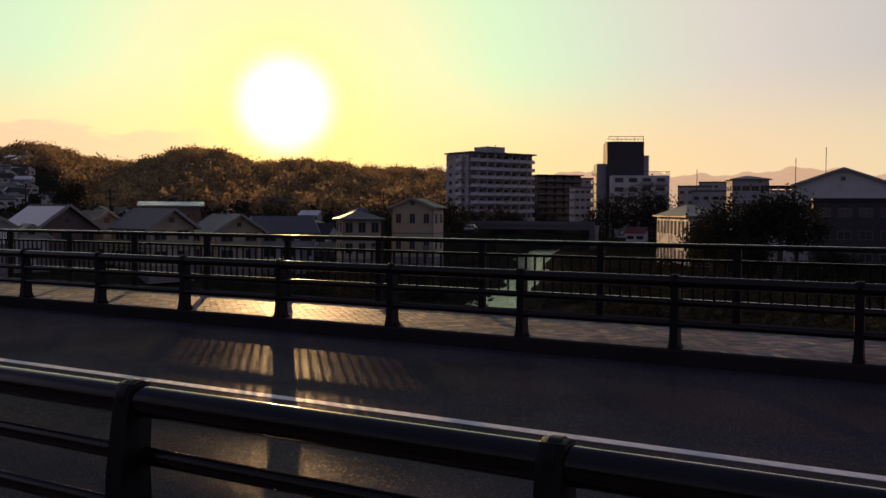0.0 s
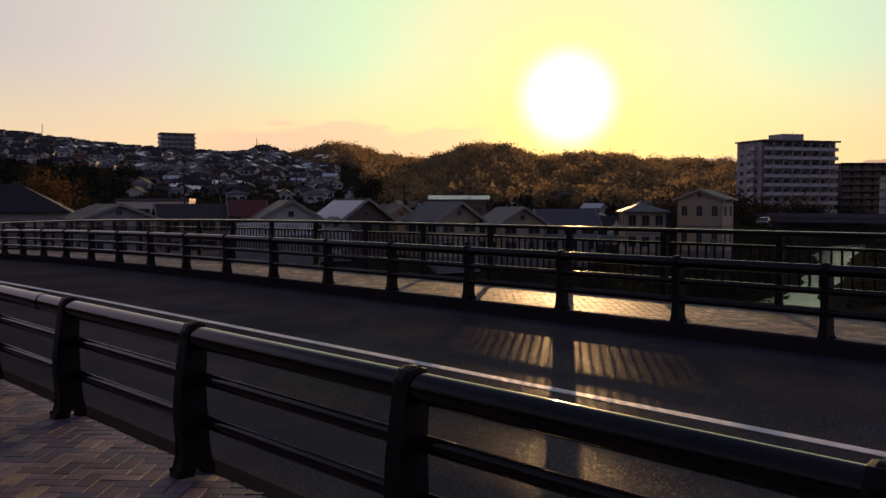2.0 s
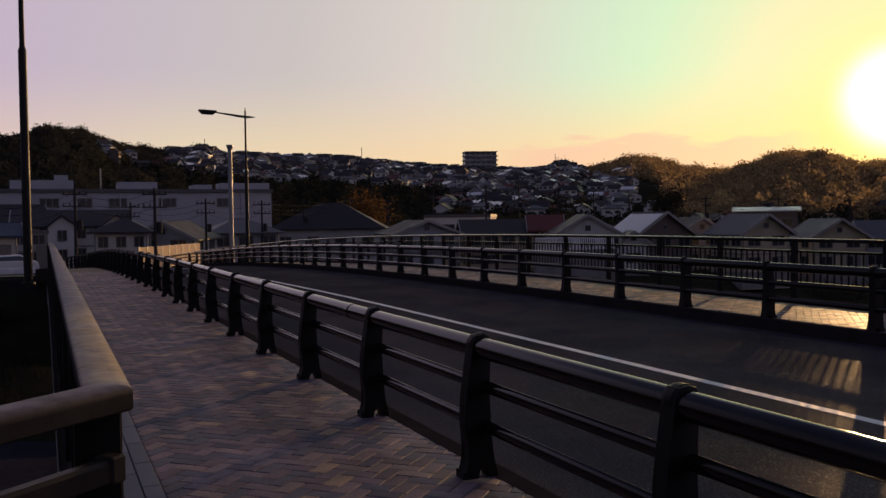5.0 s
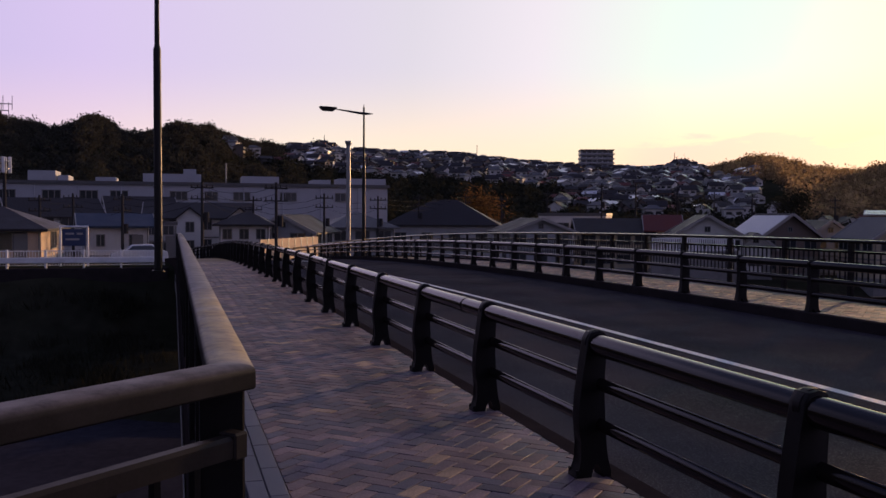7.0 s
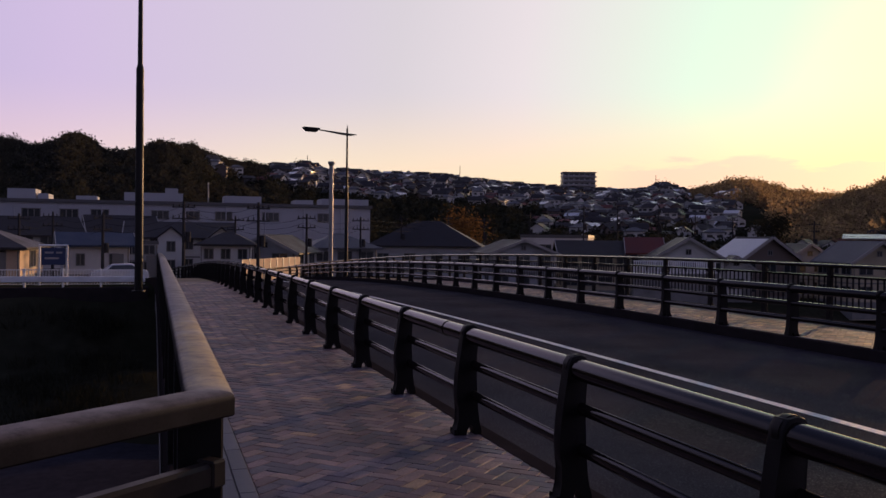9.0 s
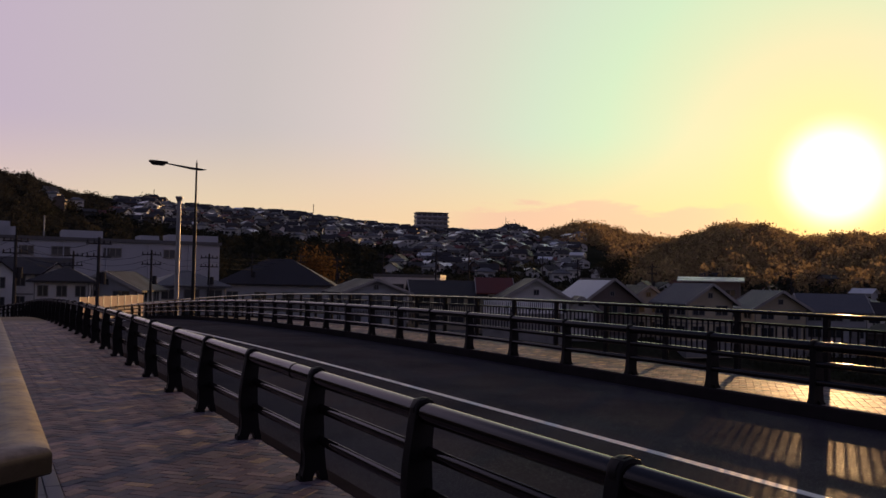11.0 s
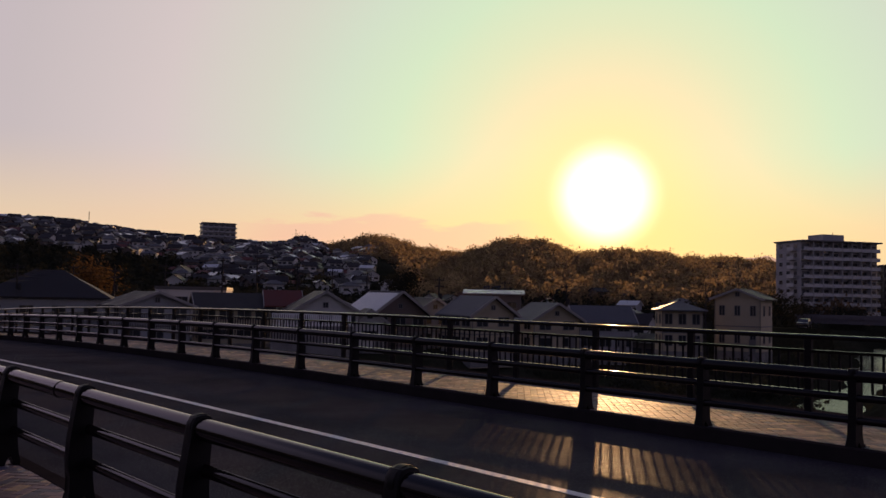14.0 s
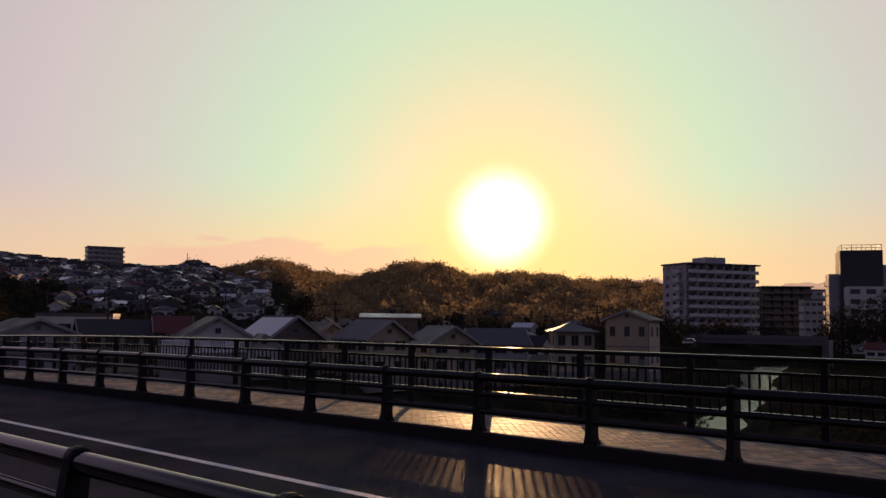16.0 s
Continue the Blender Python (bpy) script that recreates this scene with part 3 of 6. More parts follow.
def guardrail(off, flip, first, count, label, lift=0.0):
    rail = tagged(new("guardrail"), label, "guardrail", "guardrails along the road")
    bm = bmesh.new()
    sweep(bm, along(off, 0.832 + lift), tube_profile(0.066, 0.069, 18))
    part("top_rail", bm, RAIL_PAINT, rail, "thick round dark brown top rail", smooth=True)
    for z in (0.585 + lift, 0.33 + lift):
        bm = bmesh.new()
        sweep(bm, along(off + flip * 0.015, z), tube_profile(0.030, 0.041, 12))
        part("lower_rail", bm, RAIL_PAINT, rail, smooth=True)
    for i in range(count):
        y = first + 2.0 * i
        shared("post", POST, rail, Matrix.Translation(on_bridge(off, y, lift)) @ pose(0, 0, 0, 0, 0, 0 if flip > 0 else 180))
    # sleeves where lengths of the top rail meet
    bm = bmesh.new()
    cylinder(bm, 0.0735, 0.0735, -0.05, 0.05, 14)
    sleeve = mesh_of("sleeve", bm, RAIL_PAINT, True)
    for i in range(0, count, 4):
        y = first + 2.0 * i + 0.62
        shared("sleeve", sleeve, rail, Matrix.Translation(on_bridge(off, y, 0.832 + lift)) @ pose(0, 0, 0, 90, 0, 0))
    return rail


guardrail(NEAR_RAIL, 1, 2.97 - 2 * 14, 49, "dark brown steel guardrail with curved cast posts beside the footway")
guardrail(FAR_RAIL, -1, 14.62 - 2 * 20, 47, "dark brown steel guardrail with curved cast posts across the road", FAR_LIFT - 0.02)


# ---- outer railing on the far footway ----
def far_railing():
    rail = tagged(new("bridge_railing"), "tall dark metal bridge railing with upright bars", "railing")
    def bar(name, z, rx, rz, label=""):
        bm = bmesh.new()
        sweep(bm, along(FAR_FENCE, z), [(-rx, -rz), (rx, -rz), (rx, rz * 0.6), (rx * 0.3, rz), (-rx * 0.3, rz * 0.9), (-rx, rz * 0.4)])
        part(name, bm, RAIL_PAINT, rail, label)
    bar("handrail", 1.195, 0.05, 0.035, "flat dark brown handrail")
    bar("upper_bar", 0.985, 0.022, 0.022)
    bar("lower_bar", 0.400, 0.048, 0.024)
    bm = bmesh.new()
    box(bm, -0.045, 0.045, -0.055, 0.055, 0.04, 1.165, 0.01)
    post = mesh_of("post", bm, POST_PAINT)
    bm = bmesh.new()
    box(bm, -0.009, 0.009, -0.016, 0.016, 0.425, 0.965)
    baluster = mesh_of("baluster", bm, POST_PAINT)
    first = 10.36 - 2.0 * 17
    rest = bmesh.new()
    for i in range(48):
        y = first + 2.0 * i
        shared("post", post, rail, Matrix.Translation(on_bridge(FAR_FENCE, y)))
        for k in range(1, 13):
            yy = y + k * 2.0 / 13
            if yy > Y1:
                continue
            p = Matrix.Translation(on_bridge(FAR_FENCE, yy))
            if -8.0 < yy < 34.0:
                shared("baluster", baluster, rail, p)
            else:
                box(rest, -0.009, 0.009, -0.016, 0.016, 0.425, 0.965, m=p)
    tagged(part("railing_infill", rest, POST_PAINT, rail), "row of upright bars far along the railing", kind="stuff")


far_railing()


# ---- the parapet with its viewing bay on the near footway ----
CORNER = Vector((NEAR_FENCE, 2.50, 0))
BAY = [Vector((-1.50, 1.12, 0)), Vector((-1.50, -2.4, 0)), Vector((NEAR_FENCE, -3.7, 0))]


def parapet(pts, label, step=0.14, before=0.0, ends=(True, True), joins=(None, None)):
    """A capped railing; its middle rail may run before the posts, and it may leave its end posts to its neighbours."""
    rail = tagged(new("parapet_railing"), label, "railing", "parapet of the footway")
    cap = [(-0.062, -0.070), (0.062, -0.070), (0.068, -0.064), (0.068, -0.058), (0.068, -0.026), (0.068, -0.018), (0.064, -0.008), (0.055, -0.001), (0.025, 0.004), (-0.025, 0.004), (-0.055, -0.001), (-0.064, -0.008), (-0.068, -0.018), (-0.068, -0.026), (-0.068, -0.058), (-0.068, -0.064)]
    bm = bmesh.new()
    sweep(bm, [p + Vector((0, 0, 1.20)) for p in pts], cap, joins)
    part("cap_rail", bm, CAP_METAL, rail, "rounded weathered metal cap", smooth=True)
    t = (pts[1] - pts[0]).normalized()
    aside = Vector((t.y, -t.x, 0)) * -before
    for name, z in (("middle_rail", 0.988), ("bottom_rail", 0.16)):
        bm = bmesh.new()
        sweep(bm, [pts[0] + t * 0.04 * bool(before) + aside + Vector((0, 0, z))] + [p + aside + Vector((0, 0, z)) for p in pts[1:]], [(-0.026, -0.032), (0.026, -0.032), (0.026, 0.018), (0.016, 0.028), (-0.016, 0.028), (-0.026, 0.018)])
        part(name, bm, BRONZE if name == "middle_rail" else RAIL_PAINT, rail)
    if before:
        for p, s in ((pts[0] + t * 0.04, 1), (pts[-1] - t * 0.04, -1)):
            bm = bmesh.new()
            box(bm, -0.012, 0.040, -0.034, 0.034, -0.040, 0.036, 0.006, Matrix.Translation(p + aside + Vector((0, 0, 0.988))) @ pose(0, 0, 0, 0, 0, math.degrees(math.atan2(t.y * s, t.x * s))))
            part("rail_bracket", bm, BRONZE, rail, "cast end piece of the middle rail")
    bm = bmesh.new()
    box(bm, -0.058, 0.058, -0.058, 0.058, 0.0, 1.135, 0.008)
    post = mesh_of("post", bm, POST_PAINT)
    bm = bmesh.new()
    box(bm, -0.011, 0.011, -0.011, 0.011, 0.18, 0.99)
    bal = mesh_of("baluster", bm, POST_PAINT)
    lens = [(b - a).length for a, b in zip(pts, pts[1:])]
    total = sum(lens)
    n = max(2, round(total / step))
    seg, base = 0, 0.0
    for i in range(n + 1):
        s = min(total * i / n, total - 1e-4)
        while s > base + lens[seg]:
            base += lens[seg]; seg += 1
        a, b = pts[seg], pts[seg + 1]
        p = a.lerp(b, (s - base) / lens[seg])
        t = b - a
        m = Matrix.Translation(p) @ pose(0, 0, 0, 0, 0, math.degrees(math.atan2(t.y, t.x)))
        if i == 0 or i == n:
            if ends[1 if i else 0]:
                shared("post", post, rail, m)
        elif total > 4 and i % 14 == 0:
            shared("post", post, rail, m)
        elif i < 290:
            shared("baluster", bal, rail, m)
    return rail


LEGS = [CORNER] + BAY
heads = [b - a for a, b in zip(LEGS, LEGS[1:])]
parapet([on_bridge(NEAR_FENCE, y) for y in np.arange(2.50, 44.0, 1.0)], "dark railing with rounded weathered cap along the footway", ends=(False, True), joins=(-heads[0], None))
parapet(LEGS[0:2], "slanting railing of the viewing bay with weathered cap", before=0.062, ends=(False, True), joins=(Vector((0, -1, 0)), heads[1]))
parapet(LEGS[1:3], "outer railing of the viewing bay with weathered cap", before=0.062, ends=(False, True), joins=(heads[0], heads[2]))
parapet(LEGS[2:4], "slanting railing of the viewing bay with weathered cap", before=0.062, ends=(False, True), joins=(heads[1], None))
bm = bmesh.new()
box(bm, -0.062, 0.062, -0.060, 0.060, 0.0, 1.133, 0.006)
tagged(part("corner_post", bm, POST_PAINT, at=Matrix.Translation((0.034, 2.52, 0))), "dark square post under the corner of the railings", "post")
bm = bmesh.new()
low = [bm.verts.new(p + Vector((0, 0, z))) for z in (-0.5, 0.0) for p in (Vector((0.24, 2.7, 0)), Vector((-0.06, 2.62, 0)), BAY[0] + Vector((-0.12, 0.1, 0)), BAY[1] + Vector((-0.12, -0.1, 0)), Vector((-0.06, -3.9, 0)), Vector((0.24, -4.0, 0)))]
for i in range(6):
    bm.faces.new((low[i], low[(i + 1) % 6], low[6 + (i + 1) % 6], low[6 + i]))
bm.faces.new(low[:6]); bm.faces.new(low[6:][::-1])
tagged(part("floor_bay", bm, CONCRETE), "concrete floor of the viewing bay", "bay floor", kind="structure")


# edging stones beside the parapet
bm = bmesh.new()
box(bm, 0.003, 0.117, 0.003, 0.597, -0.03, 0.0, 0.005)
stone = mesh_of("stone", bm, EDGING)
for i in range(70):
    for k in (0, 1):
        y = -4.2 + 0.6 * i + 0.27 * k
        shared("stone", stone, bpy.data.objects["plinth_near"], Matrix.Translation(on_bridge(0.307 + 0.120 * k, y, 0.004)))


# ---- street lamps and poles ----
def street_lamp(x, y, height, arm_dir, arm_len, label, taper=0.72):
    base = on_bridge(x, y) if y < Y1 + 5 else Vector((x, y, line_z(Y1)))
    lamp = tagged(new("street_lamp"), label, "street lamp", "street lamps of the bridge")
    lamp.matrix_basis = Matrix.Translation(base)
    bm = bmesh.new()
    zt = height * taper
    cylinder(bm, 0.125, 0.115, 0.0, zt, 16); cylinder(bm, 0.115, 0.078, zt, zt + 0.12, 16); cylinder(bm, 0.078, 0.06, zt + 0.12, height, 16)
    part("pole", bm, DARK_STEEL, lamp, smooth=True)
    bm = bmesh.new()
    cylinder(bm, 0.20, 0.20, 0.0, 0.05, 16)
    part("base_plate", bm, DARK_STEEL, lamp)
    if arm_len:
        bm = bmesh.new()
        d = Vector(arm_dir).normalized()
        tube(bm, [d * -0.7 + Vector((0, 0, height - 0.40)), d * -0.2 + Vector((0, 0, height - 0.42)), d * 0.3 + Vector((0, 0, height - 0.41)), d * arm_len + Vector((0, 0, height - 0.24))], [0.02, 0.085, 0.085, 0.035])
        part("arm", bm, DARK_STEEL, lamp, smooth=True)
        bm = bmesh.new()
        m = Matrix.Translation(d * (arm_len + 0.45) + Vector((0, 0, height - 0.22))) @ Matrix.Rotation(math.atan2(d.y, d.x), 4, "Z")
        lid = [bm.verts.new(m @ Vector((x * 0.58, y * 0.20, 0.08))) for x, y in ((-1, -1), (1, -1), (1, 1), (-1, 1))]
        rim = [bm.verts.new(m @ Vector((x * 0.55, y * 0.19, 0.0))) for x, y in ((-1, -1), (1, -1), (1, 1), (-1, 1))]
        low = [bm.verts.new(m @ Vector((x * 0.34, y * 0.13, -0.20))) for x, y in ((-1, -1), (1, -1), (1, 1), (-1, 1))]
        for r0, r1 in ((lid, rim), (rim, low)):
            for i in range(4):
                bm.faces.new((r0[i], r0[(i + 1) % 4], r1[(i + 1) % 4], r1[i]))
        bm.faces.new(lid[::-1]); bm.faces.new(low)
        part("lamp_head", bm, DARK_STEEL, lamp, smooth=True)
        bm = bmesh.new()
        cylinder(bm, 0.03, 0.02, height, height + 0.2, 8)
        part("finial", bm, DARK_STEEL, lamp)
    return lamp


def bearing(az, dist, z=0.0):
    return Vector((math.sin(radians(az)) * dist - 0.1, math.cos(radians(az)) * dist - 0.14, z))


def lean(x):
    """The valley falls gently away downstream."""
    return -0.0113 * max(x, 0.0)


def height_at(el, dist):
    """The height that is seen at an elevation in degrees, from the footway."""
    return 1.6 + dist * math.tan(radians(el))


street_lamp(-0.555, 29.0, 10.5, (1, -0.1, 0), 0, "tall dark tapered street lamp pole at the railing", 0.655)
street_lamp(12.65, 60.0, 10.2, (-1, -0.25, 0), 2.2, "dark street lamp with a long arm at the bridge end", 0.6)


# ---- ground, river and hills ----
def smooth(a, b, v):
    t = np.clip((v - a) / (b - a), 0, 1)
    return t * t * (3 - 2 * t)


HUMPS = [(-10.5, 0.6, 2.0), (-4.6, 0.85, 1.2), (1.3, 0.98, 2.3), (9.0, 0.35, 0.8), (18.0, 0.2, 4.0), (31.7, 0.4, 0.9), (36.6, 0.72, 2.2), (45.2, 0.95, 2.0), (47.3, 0.4, 1.2), (51.9, 0.4, 2.6), (54.3, 0.2, 1.1), (58.0, 0.15, 1.0)]


def ridge(az):
    """How high the hills stand over the town, in degrees, by bearing."""
    e = np.interp(az, [-60, -15, -7, 4, 12, 24, 33, 41, 50, 60, 62, 64, 70], [5.6, 5.2, 4.75, 4.3, 3.95, 3.25, 3.05, 2.85, 2.85, 2.7, 2.6, 2.2, 0.4])
    for a, h, w in HUMPS:
        e = e + h * np.exp(-((az - a) / w) ** 2)
    return e


def ridge_dist(az):
    return np.interp(az, [-60, -2, 8, 30, 62, 80], [430, 450, 620, 680, 760, 900])


def terrain(x, y):
    x, y = np.asarray(x, float), np.asarray(y, float)
    r, az = np.hypot(x, y), np.degrees(np.arctan2(x, y))
    z = np.full(r.shape, -3.9) + 0.25 * np.sin(x * 0.05) * np.cos(y * 0.043)
    # the road on the left bank
    z = np.where((x < 6) & (y > 52), np.maximum(z, -1.5 - 2.0 * smooth(62, 90, y)), z)
    # hills
    R = ridge_dist(az)
    top = 1.6 + R * np.tan(np.radians(ridge(az)))
    r0 = np.where(az < 8, 185.0, 210.0)
    up = smooth(0, 1, (r - r0) / (R - r0)) * 0.55 + 0.45 * np.clip((r - r0) / (R - r0), 0, 1)
    down = 1 - 0.7 * smooth(0, 1, (r - R) / 500)
    z = z + (top + 3.9) * up * down
    z = z - 0.0113 * np.clip(x, 0, 1200) * smooth(14, 60, x)
    # river flats between the two banks, and the stream in them
    left = (y - 55.0) - 0.40 * np.maximum(x - 12, 0)
    right = (-16.0 + 0.66 * x) - y
    bank = np.maximum(left, right)
    z = np.where(bank < 0, -5.6 - 0.0113 * np.maximum(x, 0) + (z + 5.6 + 0.0113 * np.maximum(x, 0)) * smooth(-5, 0, bank), z)
    mid = np.interp(x, [-100, -20, 0, 20, 75, 120, 170, 230], [62, 33, 24, 25, 37, 52, 74, 96])
    half = np.interp(x, [-60, 0, 25, 50, 110, 170, 240], [13, 11, 5, 0.3, 0.6, 1.6, 3.0])
    half = np.where(x > 60, half + 0.9 + 0.9 * np.sin(x * 0.11 + 0.6) + 0.4 * np.sin(x * 0.41), half)
    z = np.where(x < 260, np.minimum(z, -7.4 - 0.0113 * np.maximum(x, 0) + 1.9 * smooth(half - 1.0, half + 4, np.abs(y - mid)) + np.where(np.abs(y - mid) > half + 4, 1000, 0)), z)
    # uneven banks
    z = z + np.where((bank < 0) & (r > 40) & (np.abs(y - mid) > half + 2.5), 0.35 * np.sin(x * 0.41 + 1.3 * np.sin(y * 0.23)) * np.sin(y * 0.37 + x * 0.13), 0)
    return z


def ground_z(x, y):
    return float(terrain(np.array([x]), np.array([y]))[0])


def build_ground():
    rr = np.concatenate([np.arange(2, 130, 2.5), np.arange(130, 300, 6), np.arange(300, 1000, 14), np.array([1100, 1300, 1700, 2400, 3400, 4600])])
    aa = np.radians(np.concatenate([np.arange(-60, 100, 0.75), np.arange(100, 300, 5.0)]))
    A, Rr = np.meshgrid(aa, rr)
    X, Y = np.sin(A) * Rr, np.cos(A) * Rr
    Z = terrain(X, Y)
    nr, na = Rr.shape
    verts = np.stack([X, Y, Z], -1).reshape(-1, 3).tolist()
    faces = [(i * na + j, i * na + (j + 1) % na, (i + 1) * na + (j + 1) % na, (i + 1) * na + j) for i in range(nr - 1) for j in range(na)]
    verts.append((0, 0, float(Z[0].mean())))
    faces += [(len(verts) - 1, (j + 1) % na, j) for j in range(na)]
    ob = new("ground", raw("ground", verts, faces, EARTH, True))
    tagged(ob, "dry grassy valley floor rising into dark hills", "ground", kind="structure")
    bm = bmesh.new()
    vs = [bm.verts.new(p) for p in ((-260, -200, -6.6), (0, -200, -6.6), (330, -200, -6.6 + lean(330)), (330, 260, -6.6 + lean(330)), (0, 260, -6.6), (-260, 260, -6.6))]
    bm.faces.new((vs[0], vs[1], vs[4], vs[5])); bm.faces.new((vs[1], vs[2], vs[3], vs[4]))
    tagged(part("water", bm, WATER), "calm dark river reflecting the evening sky", "river", kind="structure")


build_ground()
# retaining wall of the left bank
bm = bmesh.new()
box(bm, -140, -0.4, 54.2, 55.0, -7.4, -1.35, 0.05)
tagged(part("wall_riverbank", bm, KERB), "stained dark concrete retaining wall of the river bank", "retaining wall", kind="structure")

# riverbed apron under the bay
bm = bmesh.new()
lo = [bm.verts.new(p) for p in ((-60, 73, -7.2), (-8.0, 44.0, -7.2), (-1.6, 37.2, -7.2), (0.5, 36.3, -7.2), (0.5, 4, -7.2), (-60, 4, -7.2))]
hi = [bm.verts.new((v.co.x, v.co.y, -6.5)) for v in lo]
for i in range(6):
    bm.faces.new((lo[i], lo[(i + 1) % 6], hi[(i + 1) % 6], hi[i]))
bm.faces.new(lo); bm.faces.new(hi[::-1])
tagged(part("riverbed", bm, RIVERBED), "smooth dark concrete riverbed below the bridge", "riverbed", kind="structure")

# far mountains under the sunset
def far_mountains():
    az = np.arange(58, 112, 0.35)
    e = 3.2 + 0.28 * np.sin(az * 0.55) + 0.2 * np.exp(-((az - 77.3) / 1.6) ** 2) + 0.10 * np.sin(az * 2.3 + 1) - 0.15
    verts, faces = [], []
    for k, (d, f) in enumerate(((3000, -0.2), (3300, 0.6), (3700, 1.0), (4200, 0.4))):
        for a, ee in zip(az, e):
            verts.append(tuple(bearing(a, d, height_at(ee * f + 0.06 * math.sin(a * (3 + k)), d) + lean(d * math.sin(radians(a))) if f > 0 else -60)))
    n = len(az)
    for k in range(3):
        for i in range(n - 1):
            faces.append((k * n + i, k * n + i + 1, (k + 1) * n + i + 1, (k + 1) * n + i))
    tagged(new("backdrop_mountains", raw("backdrop_mountains", verts, faces, HAZE_GLOW, True)), "mountain range on the horizon with its pale haze put in as glow", "mountains", kind="structure")


far_mountains()


# ---- town: houses ----
def window_mesh(w, h):
    bm = bmesh.new()
    t = 0.07
    for x0, x1, z0, z1 in ((-w / 2, w / 2, 0, t), (-w / 2, w / 2, h - t, h), (-w / 2, -w / 2 + t, t, h - t), (w / 2 - t, w / 2, t, h - t), (-t / 2, t / 2, t, h - t)):
        box(bm, x0, x1, -0.07, 0.02, z0, z1)
    return mesh_of("window", bm, FRAME_METAL)


def pane_mesh(w, h):
    bm = bmesh.new()
    box(bm, -w / 2 + 0.06, w / 2 - 0.06, -0.035, 0.0, 0.06, h - 0.06)
    return mesh_of("pane", bm, GLASS)


WINDOWS = {}


def window(parent, m, w=1.6, h=1.1):
    if (w, h) not in WINDOWS:
        WINDOWS[w, h] = (window_mesh(w, h), pane_mesh(w, h))
    f, p = WINDOWS[w, h]
    ob = shared("window", f, parent, m)
    shared("pane", p, ob, Matrix.Identity(4))
    return ob


def wall_body(w, d, h, rh, kind):
    """Walls of a house standing on z = 0, with gables where the roof has them."""
    bm = bmesh.new()
    x, y = w / 2, d / 2
    if kind == "gable_x":      # ridge along x
        a = [(-x, -y, -1.5), (-x, y, -1.5), (-x, y, h), (-x, 0, h + rh), (-x, -y, h)]
        v0 = [bm.verts.new(p) for p in a]
        v1 = [bm.verts.new((-p[0], p[1], p[2])) for p in a]
    elif kind == "gable_y":
        a = [(-x, -y, -1.5), (x, -y, -1.5), (x, -y, h), (0, -y, h + rh), (-x, -y, h)]
        v0 = [bm.verts.new(p) for p in a]
        v1 = [bm.verts.new((p[0], -p[1], p[2])) for p in a]
    else:
        a = [(-x, -y, -1.5), (x, -y, -1.5), (x, -y, h), (-x, -y, h)]
        v0 = [bm.verts.new(p) for p in a]
        v1 = [bm.verts.new((p[0], y, p[2])) for p in a]
    n = len(v0)
    for i in range(n):
        bm.faces.new((v0[i], v0[(i + 1) % n], v1[(i + 1) % n], v1[i]))
    bm.faces.new(v0[::-1]); bm.faces.new(v1)
    return bm


def roof_body(w, d, h, rh, kind, over=0.55, t=0.16):
    bm = bmesh.new()
    if kind.startswith("gable"):
        L, S = (w, d) if kind == "gable_x" else (d, w)
        l, s = L / 2 + over, S / 2 + over
        drop = rh * over / (S / 2)
        prof = [(-s, h - drop + 0.03), (0, h + rh + 0.03), (s, h - drop + 0.03), (s, h - drop + 0.03 + t), (0, h + rh + 0.03 + t), (-s, h - drop + 0.03 + t)]
        rows = []
        for e in (-l, l):
            rows.append([bm.verts.new((e, u, v) if kind == "gable_x" else (u, e, v)) for u, v in prof])
        for i in range(6):
            bm.faces.new((rows[0][i], rows[0][(i + 1) % 6], rows[1][(i + 1) % 6], rows[1][i]))
        for r in rows:
            bm.faces.new((r[0], r[1], r[4], r[5])); bm.faces.new((r[1], r[2], r[3], r[4]))
    elif kind == "hip":
        x, y = w / 2 + over, d / 2 + over
        k = max(x - y, 0.3)
        for z0, rise in ((h, 0), ):
            lo = [bm.verts.new(p) for p in ((-x, -y, h), (x, -y, h), (x, y, h), (-x, y, h))]
            up = [bm.verts.new((p.co.x, p.co.y, h + t)) for p in lo]
            r0, r1 = bm.verts.new((-k, 0, h + rh + t)), bm.verts.new((k, 0, h + rh + t))
            for i in range(4):
                bm.faces.new((lo[i], lo[(i + 1) % 4], up[(i + 1) % 4], up[i]))
            bm.faces.new(lo[::-1])
            bm.faces.new((up[0], up[1], r1, r0)); bm.faces.new((up[2], up[3], r0, r1))
            bm.faces.new((up[1], up[2], r1)); bm.faces.new((up[3], up[0], r0))
    else:
        x, y = w / 2 + 0.08, d / 2 + 0.08
        box(bm, -x, x, -y, y, h, h + 0.12)
        for b in ((-x, x, -y, -y + 0.2), (-x, x, y - 0.2, y), (-x, -x + 0.2, -y + 0.2, y - 0.2), (x - 0.2, x, -y + 0.2, y - 0.2)):
            box(bm, *b, h + 0.12, h + 0.12 + max(rh, 0.2))
    return bm


